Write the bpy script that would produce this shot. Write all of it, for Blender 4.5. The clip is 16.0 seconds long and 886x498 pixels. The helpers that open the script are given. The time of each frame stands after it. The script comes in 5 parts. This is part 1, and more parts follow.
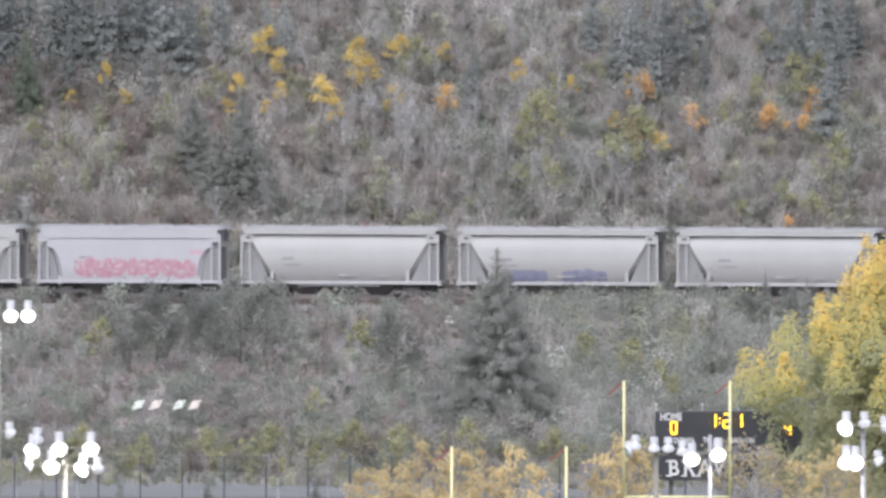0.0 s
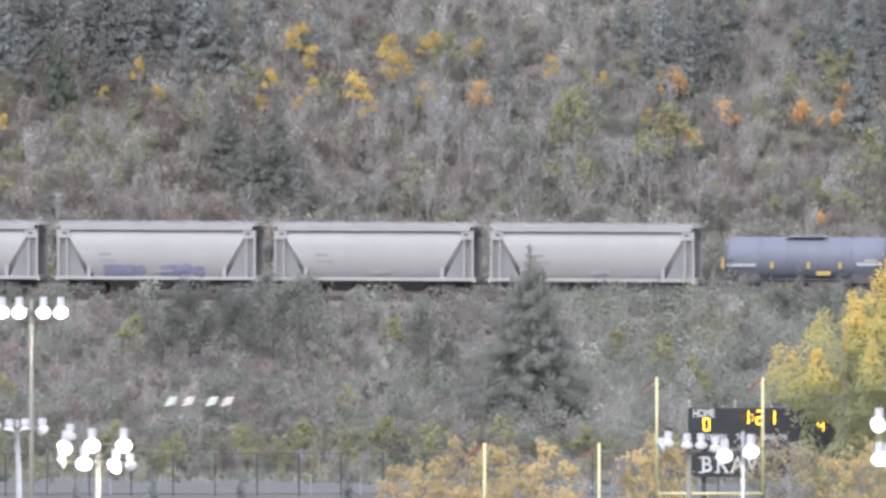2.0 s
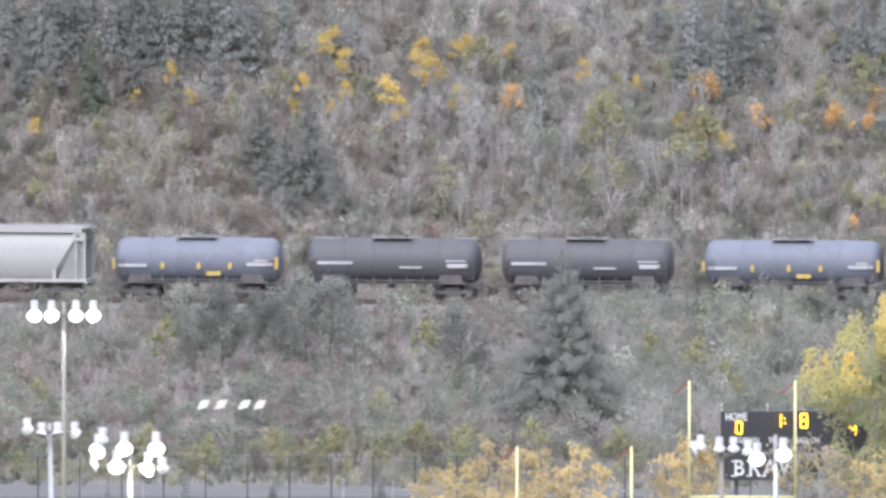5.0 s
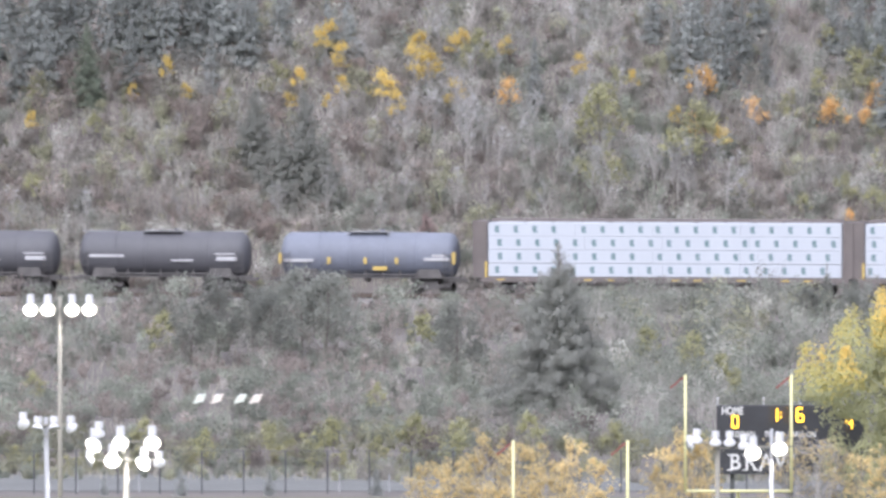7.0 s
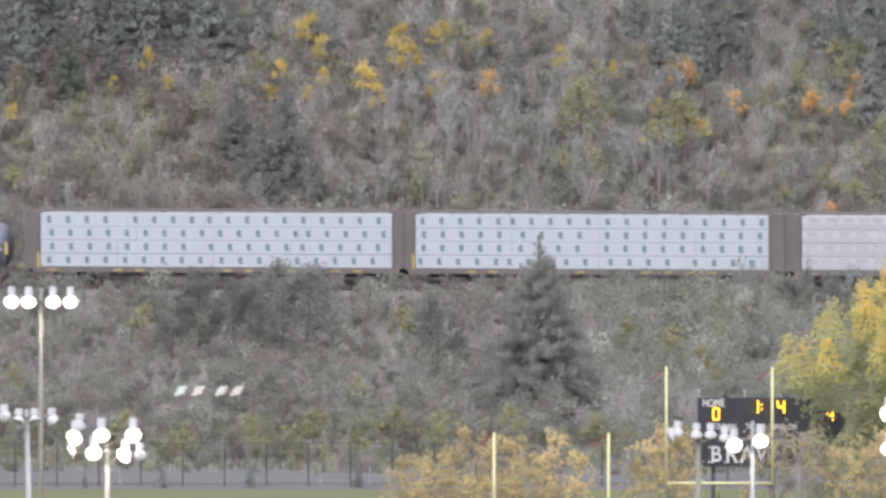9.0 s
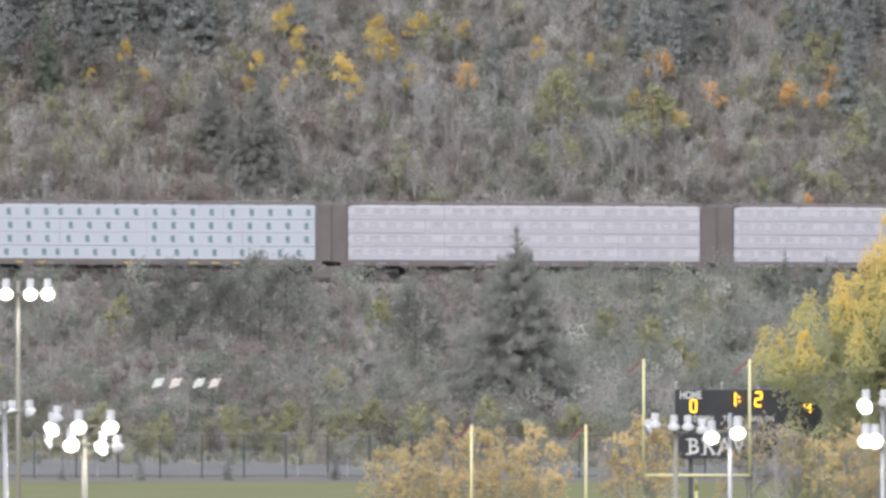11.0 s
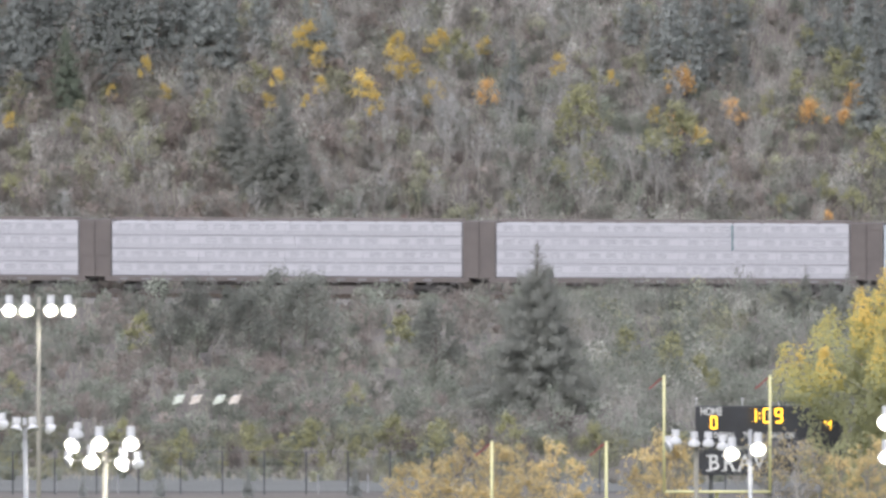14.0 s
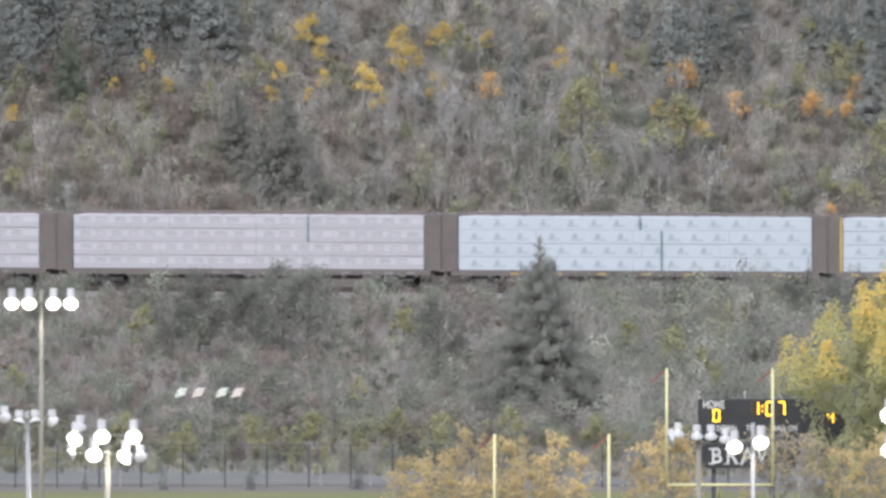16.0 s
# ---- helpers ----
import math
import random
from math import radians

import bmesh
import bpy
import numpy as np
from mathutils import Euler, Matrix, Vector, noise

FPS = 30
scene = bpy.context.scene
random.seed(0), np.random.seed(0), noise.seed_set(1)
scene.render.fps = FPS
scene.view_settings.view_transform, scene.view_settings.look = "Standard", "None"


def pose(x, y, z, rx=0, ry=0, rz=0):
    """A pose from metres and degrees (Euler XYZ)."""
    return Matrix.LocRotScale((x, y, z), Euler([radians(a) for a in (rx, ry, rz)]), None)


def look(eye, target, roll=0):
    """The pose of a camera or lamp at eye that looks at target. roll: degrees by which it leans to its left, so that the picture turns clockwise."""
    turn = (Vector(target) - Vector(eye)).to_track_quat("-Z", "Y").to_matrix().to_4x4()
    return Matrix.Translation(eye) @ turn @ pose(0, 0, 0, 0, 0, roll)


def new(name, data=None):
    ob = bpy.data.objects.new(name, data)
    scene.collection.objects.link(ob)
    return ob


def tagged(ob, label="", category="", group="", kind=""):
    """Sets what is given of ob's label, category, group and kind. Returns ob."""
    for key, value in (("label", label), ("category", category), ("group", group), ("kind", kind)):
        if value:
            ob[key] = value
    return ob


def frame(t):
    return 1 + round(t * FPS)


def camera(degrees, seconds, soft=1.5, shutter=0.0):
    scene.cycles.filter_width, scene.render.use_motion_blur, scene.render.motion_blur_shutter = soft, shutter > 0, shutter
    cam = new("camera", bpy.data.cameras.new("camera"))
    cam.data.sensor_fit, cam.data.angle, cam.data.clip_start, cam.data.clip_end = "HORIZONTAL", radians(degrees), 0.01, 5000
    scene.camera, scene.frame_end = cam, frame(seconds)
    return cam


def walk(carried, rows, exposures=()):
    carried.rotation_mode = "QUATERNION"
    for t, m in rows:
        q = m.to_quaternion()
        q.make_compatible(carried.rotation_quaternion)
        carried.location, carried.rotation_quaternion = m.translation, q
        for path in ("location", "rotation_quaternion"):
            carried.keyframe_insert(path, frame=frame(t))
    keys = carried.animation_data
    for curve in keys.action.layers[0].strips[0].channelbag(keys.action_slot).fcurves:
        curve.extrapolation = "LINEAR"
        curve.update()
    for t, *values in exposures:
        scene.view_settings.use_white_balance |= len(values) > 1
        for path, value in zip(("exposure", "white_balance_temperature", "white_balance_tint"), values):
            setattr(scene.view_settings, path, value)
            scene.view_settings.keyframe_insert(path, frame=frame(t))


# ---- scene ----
# A freight train passes behind a football ground, seen through a very long lens from a bluff.
# z = 0 is the turf, y = 0 the far goal; the track runs ten degrees oblique to the view.

cam = camera(2.0, 16.0, soft=3.0, shutter=0.25)
EYE = (0.0, -1350.0, 53.0)
# seconds, yaw, pitch of the camera on its stand
TURNS = [
    (0, 0.0, -1.5588), (0.5, 0.0127, -1.5666), (1, 0.0332, -1.5687), (1.5, 0.0547, -1.5549), (2, 0.0742, -1.5666),
    (2.5, 0.0888, -1.5647), (3, 0.1065, -1.553), (3.5, 0.1231, -1.5569), (4, 0.1377, -1.5539), (5.2, 0.1475, -1.5605),
    (6.5, 0.1446, -1.5686), (7, 0.1387, -1.5725), (7.5, 0.1367, -1.5745), (8, 0.1329, -1.5627), (8.5, 0.1191, -1.5608),
    (9, 0.0957, -1.5901), (9.5, 0.0508, -1.6145), (9.7, 0.043, -1.6037), (11.8, 0.0496, -1.6099), (12, 0.0584, -1.6),
    (12.5, 0.0721, -1.6118), (13, 0.0828, -1.6), (13.5, 0.0886, -1.5884), (14, 0.0906, -1.5708), (14.5, 0.0857, -1.5805),
    (15, 0.0838, -1.5805), (15.5, 0.0896, -1.5903), (16, 0.0965, -1.5864)]
walk(cam, [(t, pose(*EYE, 90 + pitch, 0, yaw)) for t, yaw, pitch in TURNS], exposures=[(0, 0.88, 6115, 14.5), (3.5, 0.99, 6095, 14.5), (6.5, 1.18, 6085, 15.5), (7.0, 1.15, 6085, 15.5), (7.5, 0.95, 6115, 14.5), (8.6, 0.76, 6275, 13.5), (9.5, 0.73, 6345, 12.5), (16, 0.73, 6295, 11.5)])

# ---- light: a bright overcast evening ----
world = bpy.data.worlds.new("overcast_sky")
scene.world = world
world.use_nodes = True
wn = world.node_tree
sky = wn.nodes.new("ShaderNodeTexSky")
sky.sky_type, sky.sun_disc = "NISHITA", False
sky.sun_elevation, sky.sun_rotation = radians(46), radians(195)
sky.dust_density, sky.air_density = 4.0, 1.0
pale = wn.nodes.new("ShaderNodeMixRGB")
pale.inputs["Fac"].default_value = 0.75
pale.inputs["Color2"].default_value = (7.0, 7.1, 7.7, 1)
wn.links.new(sky.outputs["Color"], pale.inputs["Color1"])
wn.links.new(pale.outputs["Color"], wn.nodes["Background"].inputs["Color"])
wn.nodes["Background"].inputs["Strength"].default_value = 0.12
sun = new("sun", bpy.data.lights.new("sun", "SUN"))
sun.data.energy, sun.data.angle, sun.data.color = 1.5, radians(50), (0.98, 0.985, 1.0)
sun.matrix_world = look((-22, -80, 86), (0, 0, 0))


# ---- materials ----
def mat(name, col, col2=None, rough=0.7, metal=0.0, scale=1.0, fine=12.0, bump=0.0, glow=0.0, contrast=0.5):
    """Two-scale noise between two colours, with bump."""
    m = bpy.data.materials.new(name)
    m.use_nodes = True
    nt = m.node_tree
    b = nt.nodes["Principled BSDF"]
    b.inputs["Roughness"].default_value, b.inputs["Metallic"].default_value = rough, metal
    col2 = col2 or tuple(c * 0.7 for c in col)
    co = nt.nodes.new("ShaderNodeTexCoord")
    n1, n2 = nt.nodes.new("ShaderNodeTexNoise"), nt.nodes.new("ShaderNodeTexNoise")
    n1.inputs["Scale"].default_value, n2.inputs["Scale"].default_value = scale, fine
    n1.inputs["Detail"].default_value, n2.inputs["Detail"].default_value = 5, 4
    add = nt.nodes.new("ShaderNodeMath")
    add.operation = "MULTIPLY_ADD"
    add.inputs[1].default_value = 0.45
    ramp = nt.nodes.new("ShaderNodeValToRGB")
    ramp.color_ramp.elements[0].position, ramp.color_ramp.elements[1].position = 0.72 - contrast * 0.4, 0.72 + contrast * 0.4
    ramp.color_ramp.elements[0].color, ramp.color_ramp.elements[1].color = (*col2, 1), (*col, 1)
    for n in (n1, n2):
        nt.links.new(co.outputs["Object"], n.inputs["Vector"])
    nt.links.new(n2.outputs["Fac"], add.inputs[0])
    nt.links.new(n1.outputs["Fac"], add.inputs[2])
    nt.links.new(add.outputs[0], ramp.inputs["Fac"])
    nt.links.new(ramp.outputs["Color"], b.inputs["Base Color"])
    if bump:
        bp = nt.nodes.new("ShaderNodeBump")
        bp.inputs["Strength"].default_value, bp.inputs["Distance"].default_value = bump, 0.05
        nt.links.new(n2.outputs["Fac"], bp.inputs["Height"])
        nt.links.new(bp.outputs["Normal"], b.inputs["Normal"])
    if glow:
        b.inputs["Emission Color"].default_value = (*col, 1)
        b.inputs["Emission Strength"].default_value = glow
    return m


def leaf_mat(name, col, col2, rough=0.75, sheen=0.15, through_light=0.25, patchy=False):
    """Leaves or twigs: each island takes its own mix of two colours, each plant its own value."""
    m = bpy.data.materials.new(name)
    m.use_nodes = True
    nt = m.node_tree
    b = nt.nodes["Principled BSDF"]
    b.inputs["Roughness"].default_value = rough
    b.inputs["Specular IOR Level"].default_value = sheen
    geo, info = nt.nodes.new("ShaderNodeNewGeometry"), nt.nodes.new("ShaderNodeObjectInfo")
    mix = nt.nodes.new("ShaderNodeMixRGB")
    mix.inputs["Color1"].default_value, mix.inputs["Color2"].default_value = (*col, 1), (*col2, 1)
    hsv = nt.nodes.new("ShaderNodeHueSaturation")
    rng = nt.nodes.new("ShaderNodeMapRange")
    rng.inputs["To Min"].default_value, rng.inputs["To Max"].default_value = 0.8, 1.2
    nt.links.new(geo.outputs["Random Per Island"], mix.inputs["Fac"])
    nt.links.new(info.outputs["Random"], rng.inputs["Value"])
    if patchy:
        at, mul = nt.nodes.new("ShaderNodeAttribute"), nt.nodes.new("ShaderNodeMath")
        at.attribute_name, mul.operation = "tint", "MULTIPLY"
        nt.links.new(at.outputs["Fac"], mul.inputs[0])
        nt.links.new(rng.outputs[0], mul.inputs[1])
        nt.links.new(mul.outputs[0], hsv.inputs["Value"])
    else:
        nt.links.new(rng.outputs[0], hsv.inputs["Value"])
    nt.links.new(mix.outputs["Color"], hsv.inputs["Color"])
    nt.links.new(hsv.outputs["Color"], b.inputs["Base Color"])
    if through_light:
        tr = nt.nodes.new("ShaderNodeBsdfTranslucent")
        ms = nt.nodes.new("ShaderNodeMixShader")
        ms.inputs["Fac"].default_value = through_light
        nt.links.new(hsv.outputs["Color"], tr.inputs["Color"])
        nt.links.new(b.outputs[0], ms.inputs[1])
        nt.links.new(tr.outputs[0], ms.inputs[2])
        nt.links.new(ms.outputs[0], nt.nodes["Material Output"].inputs["Surface"])
    return m


M_SOIL = mat("hillside_soil", (0.135, 0.120, 0.108), (0.092, 0.082, 0.075), 0.95, scale=0.15, fine=2.5, bump=0.6)
M_TURF = mat("turf", (0.16, 0.165, 0.080), (0.135, 0.145, 0.072), 0.9, scale=0.12, fine=3.0)
M_ROAD = mat("pale_asphalt", (0.150, 0.153, 0.148), (0.125, 0.128, 0.124), 0.95, scale=0.2, fine=6.0)
for flat in (M_ROAD, M_TURF):
    flat.node_tree.nodes["Principled BSDF"].inputs["Specular IOR Level"].default_value = 0.12
M_BALLAST = mat("ballast", (0.20, 0.19, 0.18), (0.14, 0.13, 0.125), 0.95, scale=0.8, fine=9.0, bump=0.8)
M_RAIL = mat("rail_steel", (0.16, 0.13, 0.11), rough=0.5, metal=0.6)
M_SLEEPER = mat("sleeper_wood", (0.10, 0.085, 0.07), rough=0.9)
M_HOPPER = mat("pale_grey_paint", (0.375, 0.372, 0.36), (0.33, 0.327, 0.315), 0.55, scale=0.35, fine=2.2, contrast=0.9)
M_HOPPER_B = mat("lilac_white_paint", (0.38, 0.379, 0.388), (0.335, 0.334, 0.34), 0.55, scale=0.35, fine=2.2, contrast=0.9)
# hopper grey darkened to stand in for shade in the end bays
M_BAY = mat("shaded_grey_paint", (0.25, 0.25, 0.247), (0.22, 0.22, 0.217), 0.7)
M_MARK = mat("dulled_white_marking", (0.44, 0.44, 0.45), (0.33, 0.33, 0.34), 0.7)
M_RUST = mat("sooty_underframe", (0.125, 0.118, 0.115), (0.085, 0.08, 0.078), 0.85, scale=1.5, fine=9)
M_WHEEL = mat("wheel_steel", (0.07, 0.065, 0.06), rough=0.6, metal=0.5)
M_BROWN = mat("brown_car_paint", (0.145, 0.125, 0.117), (0.115, 0.10, 0.095), 0.7, scale=0.8, fine=5)
M_TANK_BLUE = mat("slate_blue_tank_paint", (0.16, 0.175, 0.215), (0.13, 0.142, 0.175), 0.62, scale=0.5, fine=4)
M_TANK_DARK = mat("black_tank_paint", (0.09, 0.09, 0.10), (0.075, 0.075, 0.083), 0.62, scale=0.5, fine=4)
M_YELLOW = mat("safety_yellow_paint", (0.52, 0.38, 0.10), (0.44, 0.32, 0.09), 0.6)
M_WRAP = mat("white_lumber_wrap", (0.415, 0.442, 0.48), (0.385, 0.41, 0.45), 0.5, scale=0.5, fine=3.5, bump=0.25, contrast=0.8)
M_WRAP_W = mat("warm_white_lumber_wrap", (0.455, 0.45, 0.48), (0.42, 0.415, 0.44), 0.5, scale=0.5, fine=3.5, bump=0.25, contrast=0.8)
M_WRAP_B = mat("pale_blue_lumber_wrap", (0.445, 0.49, 0.53), (0.405, 0.45, 0.49), 0.5, scale=0.5, fine=3.5, bump=0.25, contrast=0.8)
M_PRINT_G = mat("green_print", (0.105, 0.175, 0.185), (0.13, 0.20, 0.21), 0.6)
M_PRINT_K = mat("grey_print", (0.255, 0.255, 0.28), (0.225, 0.225, 0.245), 0.6)
M_PRINT_B = mat("blue_grey_print", (0.31, 0.36, 0.40), (0.28, 0.33, 0.37), 0.6)
M_GRAF_R = mat("red_spray_paint", (0.34, 0.165, 0.20), (0.38, 0.25, 0.28), 0.6, scale=2.0)
M_GRAF_B = mat("blue_spray_paint", (0.17, 0.185, 0.27), (0.27, 0.28, 0.34), 0.6, scale=2.0)
M_GRAF_W = mat("pale_spray_paint", (0.40, 0.36, 0.36), (0.36, 0.30, 0.31), 0.6, scale=2.0)
M_GRAF_P = mat("pink_spray_paint", (0.40, 0.24, 0.285), (0.44, 0.33, 0.36), 0.6, scale=2.0)
M_GRAF_V = mat("violet_spray_paint", (0.26, 0.23, 0.31), (0.22, 0.22, 0.30), 0.6, scale=2.0)
M_STAIN = mat("grey_lettering", (0.31, 0.31, 0.31), rough=0.7)
M_POST = mat("yellow_goal_paint", (0.62, 0.59, 0.32), (0.56, 0.53, 0.29), 0.5)
M_POLE = mat("weathered_pole", (0.27, 0.255, 0.215), (0.21, 0.20, 0.175), 0.85, scale=0.6, fine=8, bump=0.3)
M_GALV = mat("galvanised_steel", (0.36, 0.365, 0.37), (0.29, 0.295, 0.30), 0.55, metal=0.3)
M_DARKPOST = mat("dark_fence_steel", (0.08, 0.085, 0.09), rough=0.6)
M_LAMPSHELL = mat("white_lamp_shell", (0.58, 0.58, 0.59), (0.48, 0.48, 0.5), 0.4)
M_LAMPLIT = mat("lit_floodlight_lens", (1.0, 0.96, 0.86), (1.0, 0.96, 0.86), 0.3, glow=50.0)
# own glow stands in for lens light caught by the bowl
M_LAMPRING = mat("lit_reflector_bowl", (0.95, 0.90, 0.78), (0.95, 0.90, 0.78), 0.3, glow=0.7)
M_LAMPDIM = mat("dim_floodlight_lens", (0.62, 0.66, 0.58), (0.62, 0.66, 0.58), 0.3, glow=0.12)
M_LAMPROSE = mat("rosy_floodlight_slat", (0.68, 0.61, 0.54), (0.68, 0.61, 0.54), 0.3, glow=0.1)
M_BOARD = mat("black_scoreboard_paint", (0.035, 0.037, 0.045), (0.025, 0.026, 0.03), 0.5)
M_DIGIT = mat("amber_segment_light", (1.0, 0.55, 0.03), (1.0, 0.55, 0.03), 0.4, glow=2.2)
M_LETTER = mat("white_sign_letter", (0.72, 0.72, 0.72), rough=0.5)
M_FLAG = mat("red_flag_cloth", (0.42, 0.17, 0.15), (0.36, 0.15, 0.14), 0.9)
M_BARK = mat("grey_bark", (0.20, 0.18, 0.155), (0.12, 0.11, 0.10), 0.95, scale=2, fine=14, bump=0.5)
M_PALEBARK = mat("pale_aspen_bark", (0.39, 0.37, 0.34), (0.32, 0.30, 0.27), 0.9, scale=2, fine=10)

# spruce and brush colours are lifted above real foliage to stand in for haze
L_SPRUCE = leaf_mat("spruce_needles", (0.305, 0.322, 0.305), (0.33, 0.346, 0.328), through_light=0.5)
L_SPRUCE_G = leaf_mat("grey_green_spruce_needles", (0.295, 0.30, 0.272), (0.32, 0.325, 0.293), through_light=0.5)
L_SPRUCE_L = leaf_mat("pale_spruce_needles", (0.19, 0.22, 0.18), (0.25, 0.28, 0.21), through_light=0.5)
L_YELLOW = leaf_mat("yellow_aspen_leaves", (0.72, 0.54, 0.16), (0.60, 0.47, 0.18), through_light=0.4)
L_ORANGE = leaf_mat("orange_leaves", (0.74, 0.46, 0.19), (0.64, 0.43, 0.20), through_light=0.4)
L_RED = leaf_mat("red_leaves", (0.36, 0.27, 0.25), (0.32, 0.25, 0.235), through_light=0.4)
L_YGREEN = leaf_mat("yellow_green_leaves", (0.37, 0.36, 0.19), (0.30, 0.30, 0.19), through_light=0.35)
L_GREEN = leaf_mat("dull_green_leaves", (0.232, 0.240, 0.212), (0.258, 0.265, 0.235), through_light=0.5)
L_TWIG = leaf_mat("grey_twigs", (0.35, 0.335, 0.32), (0.29, 0.277, 0.265), through_light=0)
L_SILVER = leaf_mat("silver_leaves", (0.43, 0.43, 0.42), (0.36, 0.36, 0.35))
B_TWIG = leaf_mat("brush_twigs", (0.30, 0.283, 0.262), (0.265, 0.248, 0.23), through_light=0, patchy=True)
B_SILVER = leaf_mat("silver_brush", (0.356, 0.358, 0.312), (0.323, 0.326, 0.285), through_light=0.5, patchy=True)
B_RED = leaf_mat("red_brown_brush", (0.315, 0.264, 0.236), (0.265, 0.226, 0.203), through_light=0.5, patchy=True)
B_BROWN = leaf_mat("grey_brown_brush", (0.318, 0.300, 0.268), (0.263, 0.248, 0.223), through_light=0.5, patchy=True)
B_OLIVE = leaf_mat("olive_brush", (0.343, 0.340, 0.237), (0.283, 0.285, 0.209), through_light=0.5, patchy=True)
B_GREEN = leaf_mat("grey_green_brush", (0.278, 0.295, 0.242), (0.222, 0.237, 0.198), through_light=0.5, patchy=True)
B_DEEP = leaf_mat("dark_green_brush", (0.250, 0.264, 0.222), (0.224, 0.238, 0.203), through_light=0.5, patchy=True)
B_MAUVE = leaf_mat("mauve_brown_brush", (0.315, 0.274, 0.249), (0.265, 0.232, 0.212), through_light=0.5, patchy=True)
B_YGREEN = leaf_mat("yellowing_brush", (0.44, 0.42, 0.21), (0.35, 0.345, 0.21), through_light=0.5, patchy=True)
B_GRASS = leaf_mat("dry_grass", (0.333, 0.315, 0.261), (0.273, 0.258, 0.217), through_light=0.1, patchy=True)
L_BIRCH = leaf_mat("amber_birch_leaves", (0.68, 0.55, 0.30), (0.55, 0.46, 0.30), through_light=0.5)
L_BIRCH_P = leaf_mat("pale_yellow_birch_leaves", (0.76, 0.62, 0.33), (0.64, 0.52, 0.29), through_light=0.5)
L_COTTON_Y = leaf_mat("golden_cottonwood_leaves", (0.66, 0.50, 0.16), (0.58, 0.46, 0.17), through_light=0.5)
L_COTTON_M = leaf_mat("yellowing_cottonwood_leaves", (0.49, 0.44, 0.18), (0.43, 0.40, 0.185), through_light=0.5)
L_COTTON_G = leaf_mat("green_cottonwood_leaves", (0.39, 0.39, 0.235), (0.345, 0.355, 0.225), through_light=0.5)


# ---- mesh helpers ----
def part(name, bm, material, parent=None, label="", smooth=False):
    me = bpy.data.meshes.new(name)
    if smooth:
        for f in bm.faces:
            f.smooth = True
    bm.to_mesh(me)
    bm.free()
    for m in (material if isinstance(material, (list, tuple)) else [material]):
        me.materials.append(m)
    ob = new(name, me)
    ob.parent = parent
    return tagged(ob, label)


def box(bm, x0, x1, y0, y1, z0, z1, bevel=0.0):
    r = bmesh.ops.create_cube(bm, size=1, matrix=Matrix.LocRotScale(((x0 + x1) / 2, (y0 + y1) / 2, (z0 + z1) / 2), None, (x1 - x0, y1 - y0, z1 - z0)))
    if bevel:
        edges = {e for v in r["verts"] for e in v.link_edges}
        bmesh.ops.bevel(bm, geom=list(edges), offset=bevel, segments=2, affect="EDGES", profile=0.5)
    return bm


def rod(bm, a, b, r0, r1=None, seg=8):
    a, b = Vector(a), Vector(b)
    d = b - a
    m = Matrix.Translation((a + b) / 2) @ d.to_track_quat("Z", "Y").to_matrix().to_4x4()
    bmesh.ops.create_cone(bm, cap_ends=True, segments=seg, radius1=r0, radius2=r0 if r1 is None else r1, depth=d.length, matrix=m)
    return bm


def boxes(name, rows, material, parent, label="", bevel=0.0):
    bm = bmesh.new()
    for r in rows:
        box(bm, *r, bevel=bevel)
    return part(name, bm, material, parent, label)


def each(name, rows, material, parent, label="", bevel=0.0):
    """One part for each box."""
    for r in rows:
        boxes(name, [r], material, parent, label, bevel)


def empty(name, m, label, category, group="", kind=""):
    e = new(name)
    e.matrix_basis = m
    return tagged(e, label, category, group, kind)


# ---- terrain ----
TAN = math.tan(radians(10))
TRACK_Y = 237.0


def track_y(x):
    return TRACK_Y - TAN * x


def terrain(x, y, rough=True):
    v = y - track_y(max(-400, min(400, x)))
    if y < -1100:
        t = min(1, max(0, (-1230 - y) / 95))
        return 51.2 * t * t * (3 - 2 * t)
    bump = 0.0
    if rough and v > -133:
        bump = 0.9 * noise.noise((x * 0.07, y * 0.07, 3.1)) + 0.35 * noise.noise((x * 0.25, y * 0.25, 7.7))
    if v < -133:
        return 0.0
    if v < -6:
        t = (v + 133) / 127
        return 6 * t ** 1.2 + bump * min(1, (v + 133) / 25, (-6 - v) / 8)
    if v < 6:
        return 6.0
    rise = 0.5 * (v - 6) if v < 140 else 67 + 0.04 * (v - 140)
    return 6.0 + rise + bump * min(1, (v - 6) / 6)


